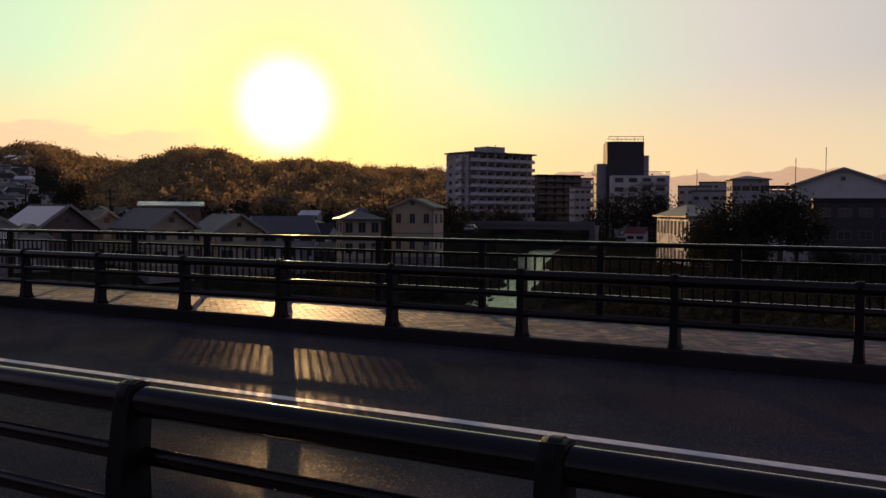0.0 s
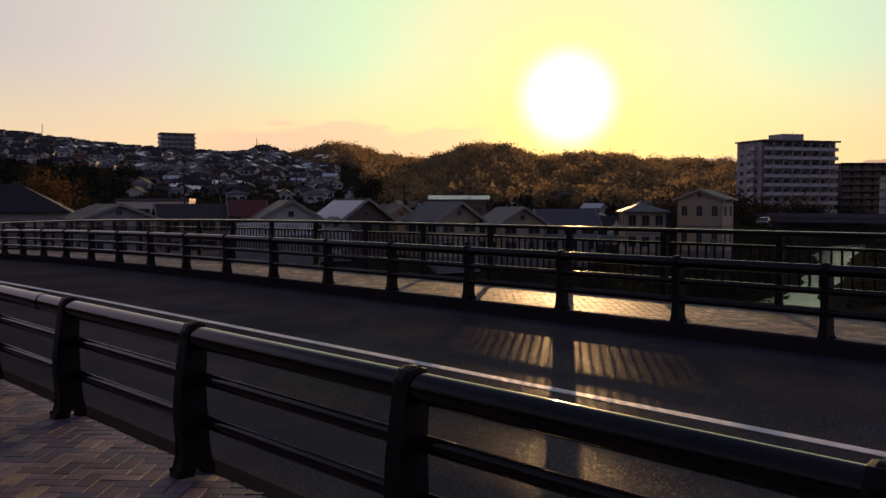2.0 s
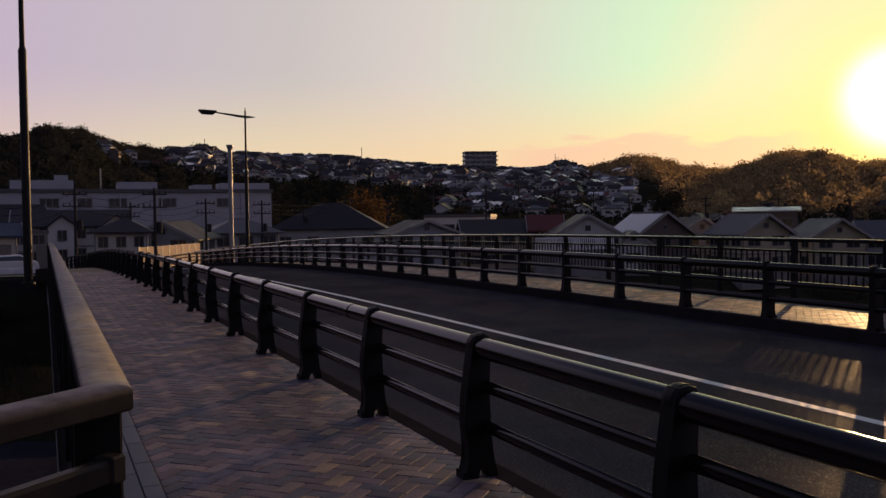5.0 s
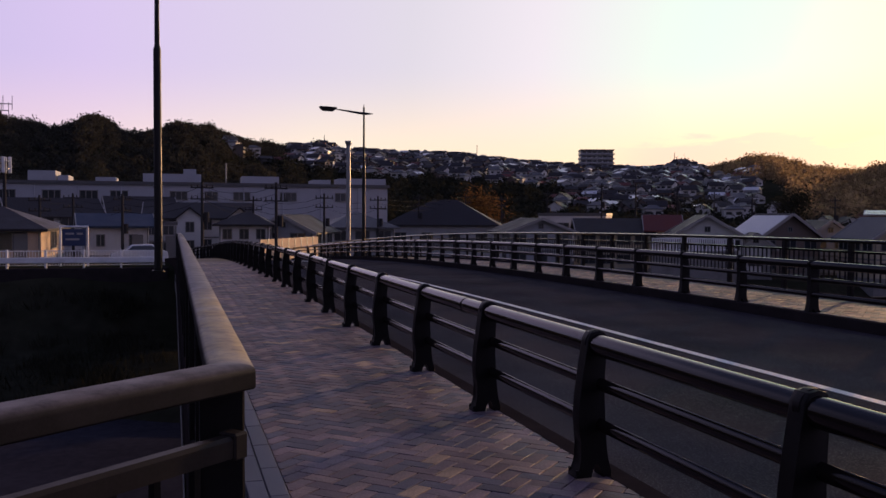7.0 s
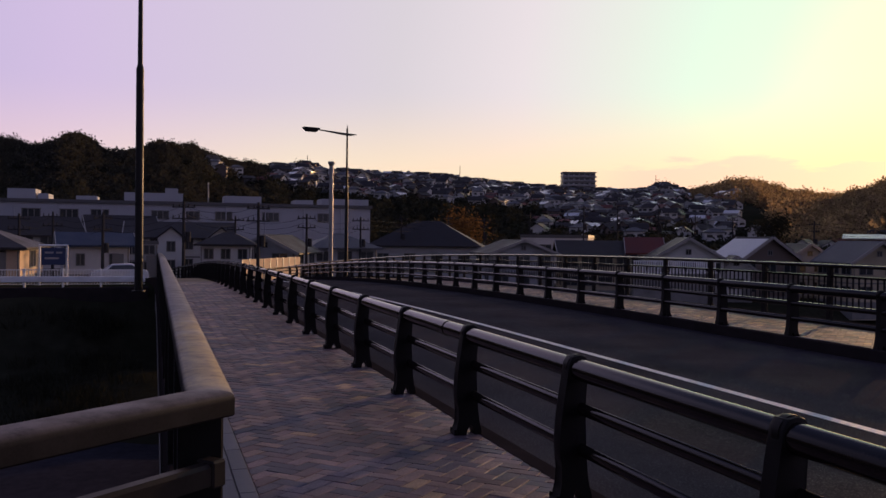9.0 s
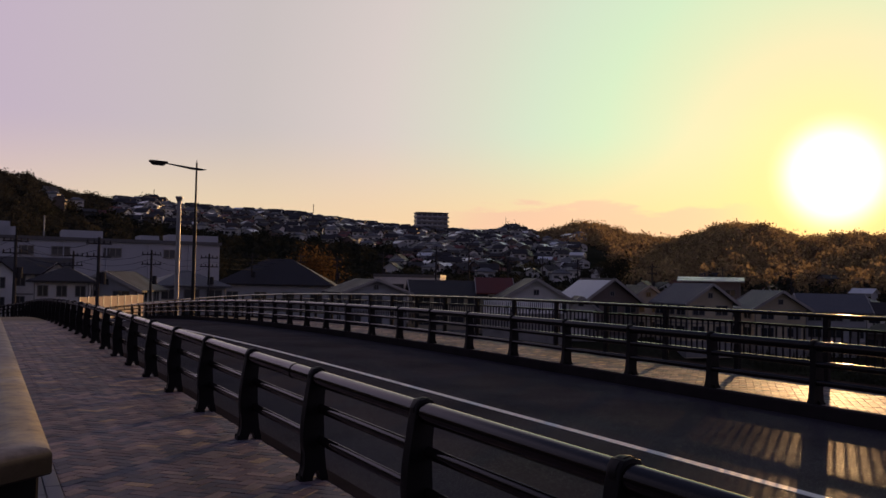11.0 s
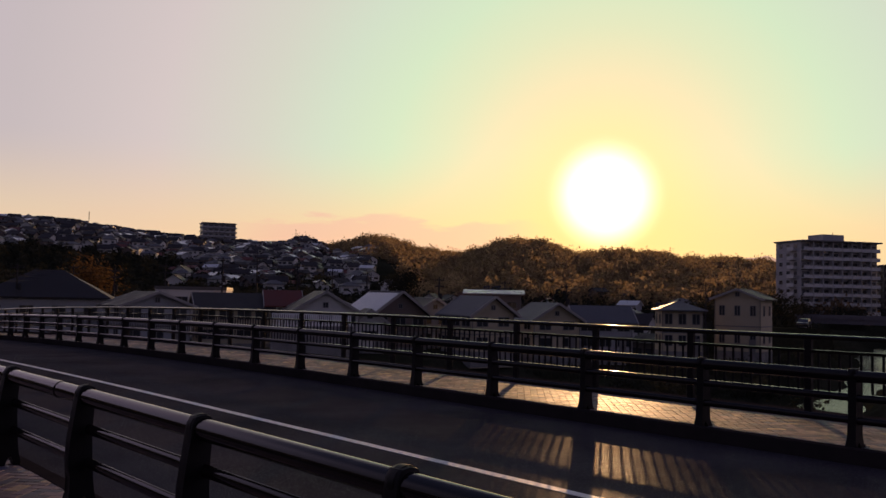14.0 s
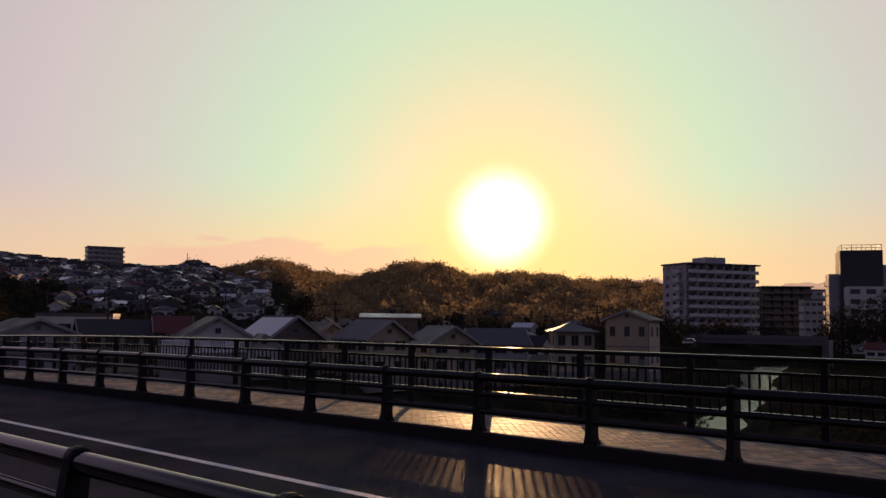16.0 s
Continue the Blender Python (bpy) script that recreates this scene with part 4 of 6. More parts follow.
def house(label, az, dist, z, w, d, h, rh, kind, wall, roof, turn=0.0, floors=2, nx=3, ny=2, win=(1.6, 1.1), category="house", name="house", chimney=False, group=""):
    """A house whose front looks back along its bearing, turned by some degrees."""
    hs = tagged(new(name), label, category, group)
    p = bearing(az, dist, z)
    p.z += lean(p.x)
    hs.matrix_basis = Matrix.Translation(p) @ pose(0, 0, 0, 0, 0, -az + turn)
    part("wall", wall_body(w, d, h, rh, kind), wall, hs)
    part("roof", roof_body(w, d, h, rh, kind), roof, hs)
    fh = h / floors
    for f in range(floors):
        zz = f * fh + fh * 0.38
        for i in range(nx):
            window(hs, Matrix.Translation((-w / 2 + w * (i + 0.5) / nx, -d / 2, zz)), *win)
        for i in range(ny):
            for s in (-1, 1):
                window(hs, Matrix.Translation((s * w / 2, -d / 2 + d * (i + 0.5) / ny, zz)) @ pose(0, 0, 0, 0, 0, 90 * s), *win)
    bm = bmesh.new()
    box(bm, w * 0.32 - 0.45, w * 0.32 + 0.45, -d / 2 - 0.06, -d / 2 + 0.02, 0.0, 2.0, 0.02)
    part("door", bm, FRAME_METAL, hs)
    for s in (-1, 1):
        bm = bmesh.new()
        tube(bm, [Vector((s * (w / 2 - 0.1), -d / 2 - 0.07, -0.5)), Vector((s * (w / 2 - 0.1), -d / 2 - 0.07, h - 0.1))], 0.05, 6)
        part("downpipe", bm, FRAME_METAL, hs)
    bm = bmesh.new()
    box(bm, -w / 2 - 0.03, w / 2 + 0.03, -d / 2 - 0.03, d / 2 + 0.03, -1.4, 0.35)
    part("plinth", bm, CONCRETE, hs)
    if floors > 1:
        bm = bmesh.new()
        box(bm, -w / 2 - 0.025, w / 2 + 0.025, -d / 2 - 0.025, d / 2 + 0.025, fh - 0.08, fh + 0.08)
        part("storey_band", bm, FRAME_METAL, hs)
    if kind.startswith("gable"):
        along_x = kind == "gable_x"
        run, half = (w, d / 2) if along_x else (d, w / 2)
        slope = math.hypot(rh, half) * (half + 0.55) / half
        for e in (-1, 1):
            for q in (-1, 1):
                bm = bmesh.new()
                box(bm, -0.04, 0.04, 0.0, slope, -0.10, 0.20)
                tilt = Matrix.Rotation(math.atan2(rh, half), 4, "X")
                face = Matrix.Identity(4) if q < 0 else Matrix.Rotation(math.pi, 4, "Z")
                m = Matrix.Translation((e * (run / 2 + 0.58), 0, 0)) @ face @ Matrix.Translation((0, -half - 0.55, h - rh * 0.55 / half + 0.03)) @ tilt
                if not along_x:
                    m = Matrix.Rotation(math.pi / 2, 4, "Z") @ m
                part("bargeboard", bm, BARGE, hs, "pale bargeboard along the roof edge", at=m)
    if kind == "gable_y":
        window(hs, Matrix.Translation((0, -d / 2, h + rh * 0.25)), 0.6, 0.6)
    return hs


# beside the bank road
house("single-storey house with a dark hipped roof and tan walls", -9.6, 72, -1.6, 7.2, 8.0, 2.15, 1.55, "hip", WALL_TAN, ROOF_DARK, turn=-14, floors=1, nx=2, ny=1, win=(1.9, 1.3))
house("white house with a blue sheet roof", -3.4, 80, -1.9, 5.0, 5.0, 2.7, 0.85, "gable_x", WALL_WHITE, ROOF_BLUE, turn=4, floors=1, nx=2, ny=1, win=(0.7, 1.0))
long = house("long pale house with a dark roof and two cross gables", 1.5, 100, -2.6, 10.2, 7.0, 4.1, 1.45, "gable_x", WALL_WHITE, ROOF_DARK, turn=0, nx=6, ny=2, win=(0.9, 1.1))
for x in (-0.9, 4.1):
    g = part("cross_gable", wall_body(2.6, 2.4, 4.0, 1.05, "gable_y"), WALL_WHITE, long, at=Matrix.Translation((x, -3.3, 0)))
    part("gable_roof", roof_body(2.6, 2.4, 4.0, 1.05, "gable_y", 0.35), ROOF_DARK, g)
    window(g, Matrix.Translation((0, -1.2, 2.6)), 0.9, 1.1)
    window(g, Matrix.Translation((0, -1.2, 0.7)), 0.9, 1.1)
house("pale house with a dark hipped roof beside the bridge end", 4.4, 88, -3.2, 4.6, 5.0, 4.0, 1.2, "hip", WALL_WHITE, ROOF_DARK, turn=-6, nx=3, ny=2, win=(0.9, 1.0))
house("low grey flat-roofed house by the bank road", -0.9, 88, -2.2, 3.0, 4.0, 3.0, 0.2, "flat", WALL_GREY, ROOF_GREY, turn=4, nx=2, ny=1, win=(1.0, 0.9))
house("low grey house with a dark roof", 7.4, 92, -3.6, 6.0, 7.0, 3.9, 1.5, "gable_y", WALL_GREY, ROOF_DARK, turn=-20, nx=2, ny=2)
house("cream house with a dark gabled roof", -2.0, 118, -3.0, 7.5, 7.0, 5.0, 1.9, "gable_x", WALL_CREAM, ROOF_DARK, turn=8, nx=4)
house("white house with a dark roof behind the bank road", -6.9, 108, -2.4, 9.0, 7.0, 4.0, 1.8, "gable_x", WALL_WHITE, ROOF_DARK, turn=10, nx=4)
house("grey house with a slate roof", 11.2, 100, -3.6, 7.0, 8.0, 4.2, 1.6, "hip", WALL_GREY, ROOF_GREY, turn=10)
house("large house with a broad dark hipped roof", 16.9, 124, -5.4, 14.4, 11.0, 6.3, 3.4, "hip", WALL_GREY, ROOF_DARK, turn=-6, nx=4, ny=3)
house("grey house with a low gabled roof", 22.4, 105, -3.9, 7.5, 7.0, 4.4, 1.4, "gable_y", WALL_GREY, ROOF_DARK, turn=18, nx=3)
house("pale two-storey house with a flat roof", 25.2, 125, -3.9, 9.0, 8.0, 6.4, 0.3, "flat", WALL_WHITE, ROOF_GREY, turn=-8, nx=4)
house("long low house with a dark roof", 27.4, 108, -3.9, 8.0, 7.0, 4.4, 1.5, "gable_x", WALL_CREAM, ROOF_DARK, turn=8, nx=4)
# across the river, in a row
house("house with a red tiled roof", 30.5, 108, -3.9, 3.4, 5.0, 4.9, 1.5, "gable_x", WALL_WHITE, ROOF_RED, turn=5, nx=3)
house("white gabled house with a dark roof", 32.9, 100, -3.9, 7.4, 8.0, 4.2, 2.2, "gable_y", WALL_WHITE, ROOF_DARK, turn=8, nx=3)
pale = house("dark gabled house with sky reflection painted on one slope", 37.1, 106, -3.9, 7.6, 5.6, 4.2, 2.5, "gable_y", WALL_BROWN, ROOF_DARK, turn=34, nx=3)
# the sky's reflection on this slope is put in as a pale sheet
bm = bmesh.new()
box(bm, 0.0, 4.6, -3.3, 3.3, 0.0, 0.05)
part("slope_sheen", bm, ROOF_BRIGHT, pale, "pale sheet standing in for sky reflected on one slope", at=Matrix.Translation((-4.35, 0, 3.88 + 0.20)) @ pose(0, 0, 0, 0, -math.degrees(math.atan2(2.5, 3.8)), 0))
house("low porch with a small gable before the dark house", 35.9, 99, -3.9, 3.2, 3.0, 3.4, 1.2, "gable_y", WALL_WHITE, ROOF_DARK, turn=10, floors=1, nx=1, ny=1)
house("small gabled house beside the river", 39.6, 112, -3.9, 5.0, 6.0, 4.4, 1.7, "gable_y", WALL_GREY, ROOF_DARK, turn=22, nx=2)
house("cream house with a grey slate roof", 42.9, 104, -3.9, 6.0, 6.0, 4.5, 1.9, "gable_y", WALL_CREAM, ROOF_GREY, turn=36, nx=2, ny=3)
house("cream cottage with a grey roof", 47.2, 112, -3.9, 6.4, 6.0, 4.0, 1.9, "gable_y", WALL_CREAM, ROOF_GREY, turn=28, nx=2)
house("grey cottage with a slate roof", 50.6, 118, -3.9, 7.0, 6.0, 3.9, 1.8, "gable_x", WALL_GREY, ROOF_GREY, turn=14, nx=3)
house("cream two-storey house with a hipped roof", 55.4, 122, -3.9, 5.2, 5.5, 5.5, 1.1, "hip", WALL_CREAM, ROOF_GREY, turn=10, nx=3, win=(1.0, 1.4))
house("pale two-storey gabled house with narrow windows", 59.2, 130, -3.9, 6.2, 5.6, 7.4, 1.2, "gable_y", WALL_CREAM, ROOF_DARK, turn=-16, nx=3, win=(0.8, 1.4))
house("long low shed with a pale metal roof", 43.9, 150, -3.9, 9.0, 6.0, 7.4, 0.5, "gable_x", WALL_BROWN, ROOF_BRIGHT, turn=0, floors=2, nx=3)
# right bank
house("white two-storey house with a low hipped roof", 79.6, 200, -4.2, 7.4, 7.0, 15.0, 0.8, "hip", WALL_GREY, ROOF_GREY, turn=10, floors=4, nx=4)
house("lit two-storey lodging with a pale hipped roof", 76.2, 116, -4.5, 4.2, 20.0, 6.9, 1.4, "hip", GALLERY, ROOF_GREY, turn=12.3, nx=2, ny=9, win=(1.0, 1.7))
house("long grey building with flat roof", 87.0, 128, -4.0, 17.0, 12.0, 8.4, 0.5, "flat", WALL_DARK, ROOF_DARK, turn=6, floors=3, nx=7, ny=4)
hall = house("white hall with a broad low gabled roof", 84.75, 140, -4.0, 12.4, 10.0, 11.2, 2.2, "gable_y", WALL_WHITE, ROOF_DARK, turn=4, floors=3, nx=0, ny=4)
bm = bmesh.new()
box(bm, -9.6, -6.2, -4.2, 4.5, -1, 10.2)
side = part("side_gallery", bm, WALL_WHITE, hall, "glazed side gallery")
bm = bmesh.new()
box(bm, -10.1, -6.0, -4.8, 5.0, 10.9, 11.15)
part("gallery_roof", bm, ROOF_DARK, side)
for x in (-9.4, -8.4, -7.4, -6.5):
    bm = bmesh.new()
    box(bm, x - 0.1, x + 0.1, -4.6, -4.4, 8.0, 10.9)
    part("gallery_post", bm, WHITE_PAINT, side)
bm = bmesh.new()
box(bm, -6.5, 7.2, -6.4, -5.0, 8.0, 8.35)
part("ledge", bm, CONCRETE, hall)
for a, dd, ww, hh, _ in ((70.0, 470, 14, 26, WALL_GREY), (69.7, 380, 9, 18, WALL_WHITE), (76.6, 340, 12, 17, WALL_GREY), (77.7, 300, 12, 14, WALL_WHITE), (82.2, 330, 22, 15, WALL_GREY), (78.2, 420, 20, 22, WALL_WHITE), (89.5, 260, 18, 13, WALL_GREY), (92.0, 210, 14, 12, WALL_WHITE)):
    house("distant grey town block with a flat roof", a, dd, -4.0, ww, 10, hh + 1.5, 0.6, "flat", WALL_BLOCK, ROOF_GREY, turn=random.uniform(-25, 25), floors=max(3, hh // 3), nx=4, ny=3, category="building", name="town_block", group="distant blocks")


# ---- apartment blocks ----
def apartment_block(label, az, dist, z, w, d, floors, fh, turn, wall, rail, penthouse=True, bays=8, front_from=0.0, rooftop=None):
    b = tagged(new("apartment_block"), label, "apartment block")
    p = bearing(az, dist, z)
    p.z += lean(p.x)
    b.matrix_basis = Matrix.Translation(p) @ pose(0, 0, 0, 0, 0, -az + turn)
    h = floors * fh
    bm = bmesh.new()
    box(bm, -w / 2, w / 2, -d / 2, d / 2, -2, h)
    part("wall", bm, wall, b)
    bm = bmesh.new()
    box(bm, -w / 2 - 0.5, w / 2 + 0.5, -d / 2 - 1.9, d / 2 + 0.5, h, h + 0.45)
    part("roof", bm, ROOF_GREY, b)
    if penthouse:
        bm = bmesh.new()
        box(bm, -w * 0.14, w * 0.14, -d * 0.28, d * 0.3, h + 0.45, h + 2.7)
        part("penthouse", bm, wall, b)
        bm = bmesh.new()
        tube(bm, [Vector((w * 0.09, 0, h + 2.7)), Vector((w * 0.09, 0, h + 3.7))], 0.08, 5)
        part("aerial", bm, DARK_STEEL, b)
    bm = bmesh.new()
    bw = w / bays
    box(bm, -w / 2, w / 2, -d / 2 - 1.5, -d / 2, 0.0, 0.18)
    for x0, x1 in ((-w / 2, w / 2),):
        box(bm, x0, x1, -d / 2 - 1.5, -d / 2 - 1.4, 0.18, 1.0)
        box(bm, x0, x1, -d / 2 - 1.5, -d / 2 - 1.45, 1.1, 1.18)
    balcony = mesh_of("balcony", bm, rail)
    bm = bmesh.new()
    box(bm, -0.14, 0.14, -d / 2 - 1.58, -d / 2, 0.18, fh)
    fin = mesh_of("fin", bm, wall)
    bm = bmesh.new()
    box(bm, -bw * 0.36, bw * 0.36, -d / 2 - 0.05, -d / 2, 0.25, 2.1)
    door = mesh_of("window", bm, GLASS)
    bm = bmesh.new()
    box(bm, -0.05, 0.0, -0.8, 0.8, 0.9, 2.1)
    side = mesh_of("window", bm, GLASS)
    bm = bmesh.new()
    box(bm, -1.2, 0.0, -1.6, 1.6, 0.0, 0.18); box(bm, -1.2, -1.1, -1.6, 1.6, 0.18, 1.15)
    sideb = mesh_of("balcony", bm, rail)
    for f in range(floors):
        zz = f * fh
        shared("balcony", balcony, b, Matrix.Translation((0, 0, zz)))
        for i in range(bays):
            x = -w / 2 + bw * (i + 0.5)
            shared("window", door, b, Matrix.Translation((x, 0, zz)))
            if i:
                shared("fin", fin, b, Matrix.Translation((x - bw / 2, 0, zz)))
        for i in range(3):
            shared("window", side, b, Matrix.Translation((-w / 2, -d / 2 + d * (i + 0.7) / 3.4, zz)))
        shared("balcony", sideb, b, Matrix.Translation((-w / 2, -d * 0.2, zz)))
        shared("balcony", sideb, b, Matrix.Translation((w / 2, -d * 0.2, zz)) @ pose(0, 0, 0, 0, 0, 180))
    return b


apartment_block("pale ten-storey apartment block with balconies on every floor", 63.8, 308, -3.9, 27.7, 12.3, 10, 2.8, 38, WALL_BLOCK, WALL_WHITE)
apartment_block("brown apartment block lower than its neighbour", 67.9, 420, -3.5, 21, 14, 9, 2.9, 20, WALL_DARK, WALL_BROWN, penthouse=False, bays=5)
apartment_block("small block on the hill crest", 26.40, 600, 34.4, 21, 12, 5, 2.9, 8, WALL_BLOCK, WALL_BLOCK, penthouse=False, bays=6)


def dark_tower():
    b = tagged(new("tower_block"), "dark tower block with stepped pale wings and roof railings", "tower block")
    b.matrix_basis = Matrix.Translation(bearing(72.2, 300, -5.3 + lean(286))) @ pose(0, 0, 0, 0, 0, -72.6 + 8)
    bm = bmesh.new()
    box(bm, -6.0, 5.7, -6, 6, -2, 32.9)
    part("wall", bm, WALL_DARK, b, "charcoal blank wall")
    bm = bmesh.new()
    box(bm, -9.0, -6.0, -3, 6, -2, 26.0)
    part("side_wing", bm, WALL_GREY, b)
    bm = bmesh.new()
    box(bm, -5.2, 12.6, -13, -6, -2, 21.8)
    part("front_wing", bm, WALL_WHITE, b)
    bm = bmesh.new()
    box(bm, 5.7, 7.6, -4, 4, -2, 28.6)
    part("stair_shaft", bm, WALL_GREY, b)
    bm = bmesh.new()
    for x0, x1, y0, y1 in ((-5.6, 5.6, -5.5, -5.4), (-5.6, 5.6, 5.4, 5.5), (-5.6, -5.5, -5.4, 5.4), (5.5, 5.6, -5.4, 5.4)):
        box(bm, x0, x1, y0, y1, 34.5, 34.65); box(bm, x0, x1, y0, y1, 33.7, 33.8)
    for x in (-5.5, -2.7, 0, 2.7, 5.5):
        for y in (-5.45, 5.45):
            box(bm, x - 0.08, x + 0.08, y - 0.08, y + 0.08, 32.9, 34.65)
    part("roof_railing", bm, DARK_STEEL, b)
    bm = bmesh.new()
    for x, y0, y1, z in ((12.6, -13, -6, 21.8),):
        for yy in np.arange(y0, y1, 1.7):
            box(bm, x - 0.1, x, yy, yy + 0.1, z, z + 1.2)
        box(bm, x - 0.1, x, y0, y1, z + 1.2, z + 1.3)
        box(bm, 2, x, y0, y0 + 0.1, z + 1.2, z + 1.3)
    part("terrace_railing", bm, DARK_STEEL, b)
    bm = bmesh.new()
    box(bm, -1.3, 1.3, -13.06, -13.0, 0.9, 2.3)
    w = mesh_of("window", bm, GLASS)
    bm = bmesh.new()
    box(bm, -1.9, 1.9, -14.3, -13.0, 0.0, 0.2); box(bm, -1.9, 1.9, -14.3, -14.2, 0.2, 1.2)
    bal = mesh_of("balcony", bm, WALL_GREY)
    for f in range(6):
        for i in range(4):
            shared("window", w, b, Matrix.Translation((-3.0 + 4.3 * i, 0, 4.2 + f * 2.9)))
        for i in (2, 3):
            shared("balcony", bal, b, Matrix.Translation((-3.0 + 4.3 * i, 0, 4.2 + f * 2.9)))
    for f in range(8):
        bm = bmesh.new()
        box(bm, -10.2, -9.2, -2.5, 1.5, 2.0 + f * 2.9, 2.2 + f * 2.9); box(bm, -10.2, -10.1, -2.5, 1.5, 2.2 + f * 2.9, 3.2 + f * 2.9)
        part("balcony", bm, WALL_GREY, b)


dark_tower()


# ---- long factory behind the bank houses ----
def factory():
    b = tagged(new("factory_building"), "long pale factory building with a flat roof and window strips", "factory")
    dist, az0, az1 = 150.0, -16.0, 13.2
    p0, p1 = bearing(az0, dist / math.cos(radians(az0)) * 1.0, -4), bearing(az1, dist / math.cos(radians(az1)) * 0.99, -4)
    d = p1 - p0
    L = d.length
    b.matrix_basis = Matrix.Translation(p0) @ pose(0, 0, 0, 0, 0, math.degrees(math.atan2(d.y, d.x)))
    bm = bmesh.new()
    box(bm, 0, L, 0, 26, -2, 10.5)
    part("wall", bm, FACTORY_WALL, b)
    bm = bmesh.new()
    box(bm, -0.3, L + 0.3, -0.3, 26.3, 10.5, 11.05)
    part("roof", bm, ROOF_GREY, b)
    bm = bmesh.new()
    box(bm, 0.2, L - 0.2, -2.2, -0.02, 4.3, 4.6)
    part("canopy", bm, ROOF_DARK, b)
    bm = bmesh.new()
    box(bm, -1.3, 1.3, -0.06, 0.02, 8.3, 9.5)
    pane = mesh_of("window", bm, GLASS)
    bm = bmesh.new()
    for x in (-1.3, -0.43, 0.43, 1.3):
        box(bm, x - 0.06, x + 0.06, -0.12, -0.06, 8.25, 9.55)
    box(bm, -1.4, 1.4, -0.12, -0.06, 9.5, 9.62); box(bm, -1.4, 1.4, -0.12, -0.06, 8.15, 8.3)
    fr = mesh_of("frame", bm, FRAME_METAL)
    for az in (-13.6, -11.4, -9.2, -6.8, -4.75, -3.05, 0.38, 2.2, 4.15, 7.0, 10.4):
        t = (math.tan(radians(az)) - math.tan(radians(az0))) / (math.tan(radians(az1)) - math.tan(radians(az0)))
        w = shared("window", pane, b, Matrix.Translation((L * t, 0, 0)))
        shared("frame", fr, w, Matrix.Identity(4))
    for t, ww, hh in ((0.30, 4, 1.6), (0.34, 1.5, 0.9), (0.55, 9, 1.4), (0.585, 2, 2.2), (0.73, 6, 1.2), (0.86, 3, 0.8), (0.95, 8, 1.1), (0.42, 3, 0.7)):
        bm = bmesh.new()
        box(bm, L * t - ww / 2, L * t + ww / 2, 2, 8, 11.05, 11.05 + hh)
        part("roof_unit", bm, FACTORY_WALL, b, "pale box on the roof")
    bm = bmesh.new()
    tube(bm, [Vector((L * 0.66, 5, 10.7)), Vector((L * 0.66, 5, 14.5))], 0.12, 6)
    part("vent_pipe", bm, STEEL, b)
    for i in range(12):
        bm = bmesh.new()
        tube(bm, [Vector((L * (i + 0.6) / 12.4, -0.12, -1)), Vector((L * (i + 0.6) / 12.4, -0.12, 10.5))], 0.09, 6)
        part("downpipe", bm, FACTORY_WALL, b)


factory()


# ---- bank road: white railing, sign, cars ----
def bank_railing():
    r = tagged(new("bank_railing"), "white steel railing and guardrail along the bank road", "railing")
    z0, y = -1.35, 54.6
    for z, h in ((0.95, 0.05), (0.15, 0.04)):
        bm = bmesh.new()
        box(bm, -140, -0.6, y - 0.03, y + 0.03, z0 + z, z0 + z + h)
        part("bar", bm, WHITE_PAINT, r)
    bm = bmesh.new()
    box(bm, -140, -0.6, y - 0.28, y - 0.20, z0 + 0.28, z0 + 0.62, 0.03)
    part("guard_beam", bm, WHITE_PAINT, r, "white corrugated guard beam")
    bm = bmesh.new()
    box(bm, -0.05, 0.05, -0.2, 0.05, 0, 1.05)
    post = mesh_of("post", bm, WHITE_PAINT)
    bm = bmesh.new()
    box(bm, -0.012, 0.012, -0.012, 0.012, 0.18, 0.96)
    bal = mesh_of("baluster", bm, WHITE_PAINT)
    for i in range(28):
        shared("post", post, r, Matrix.Translation((-1.0 - 2.0 * i, y, z0)))
    for i in range(110):
        shared("baluster", bal, r, Matrix.Translation((-0.8 - 0.15 * i, y, z0)))


bank_railing()


def road_sign():
    s = tagged(new("road_sign"), "blue direction sign in a white portal frame", "road sign")
    s.matrix_basis = Matrix.Translation(bearing(-5.65, 60, -1.5)) @ pose(0, 0, 0, 0, 0, 5)
    bm = bmesh.new()
    for x in (-0.78, 0.78):
        tube(bm, [Vector((x, 0, 0)), Vector((x, 0, 2.45))], 0.06, 8)
    tube(bm, [Vector((-0.84, 0, 2.45)), Vector((0.84, 0, 2.45))], 0.06, 8)
    part("frame", bm, WHITE_PAINT, s, smooth=True)
    bm = bmesh.new()
    box(bm, -0.68, 0.68, -0.1, -0.06, 1.25, 2.3, 0.015)
    board = part("board", bm, SIGN_BLUE, s)
    for x0, x1, z in ((-0.5, 0.0, 1.95), (0.15, 0.5, 1.95), (-0.5, 0.3, 1.6)):
        bm = bmesh.new()
        box(bm, x0, x1, -0.106, -0.1, z, z + 0.12)
        part("text_bar", bm, STEEL, board)


road_sign()

CAR_WHITE = material("white_car_paint", (0.70, 0.70, 0.70), rough=0.2, vary=0.05, bump=0.0, spec=0.7)
CAR_DARK = material("dark_car_paint", (0.03, 0.03, 0.035), rough=0.15, vary=0.05, bump=0.0, spec=0.7)
RUBBER = material("tyre_rubber", (0.02, 0.02, 0.02), rough=0.85, vary=0.2, bump=0.2)


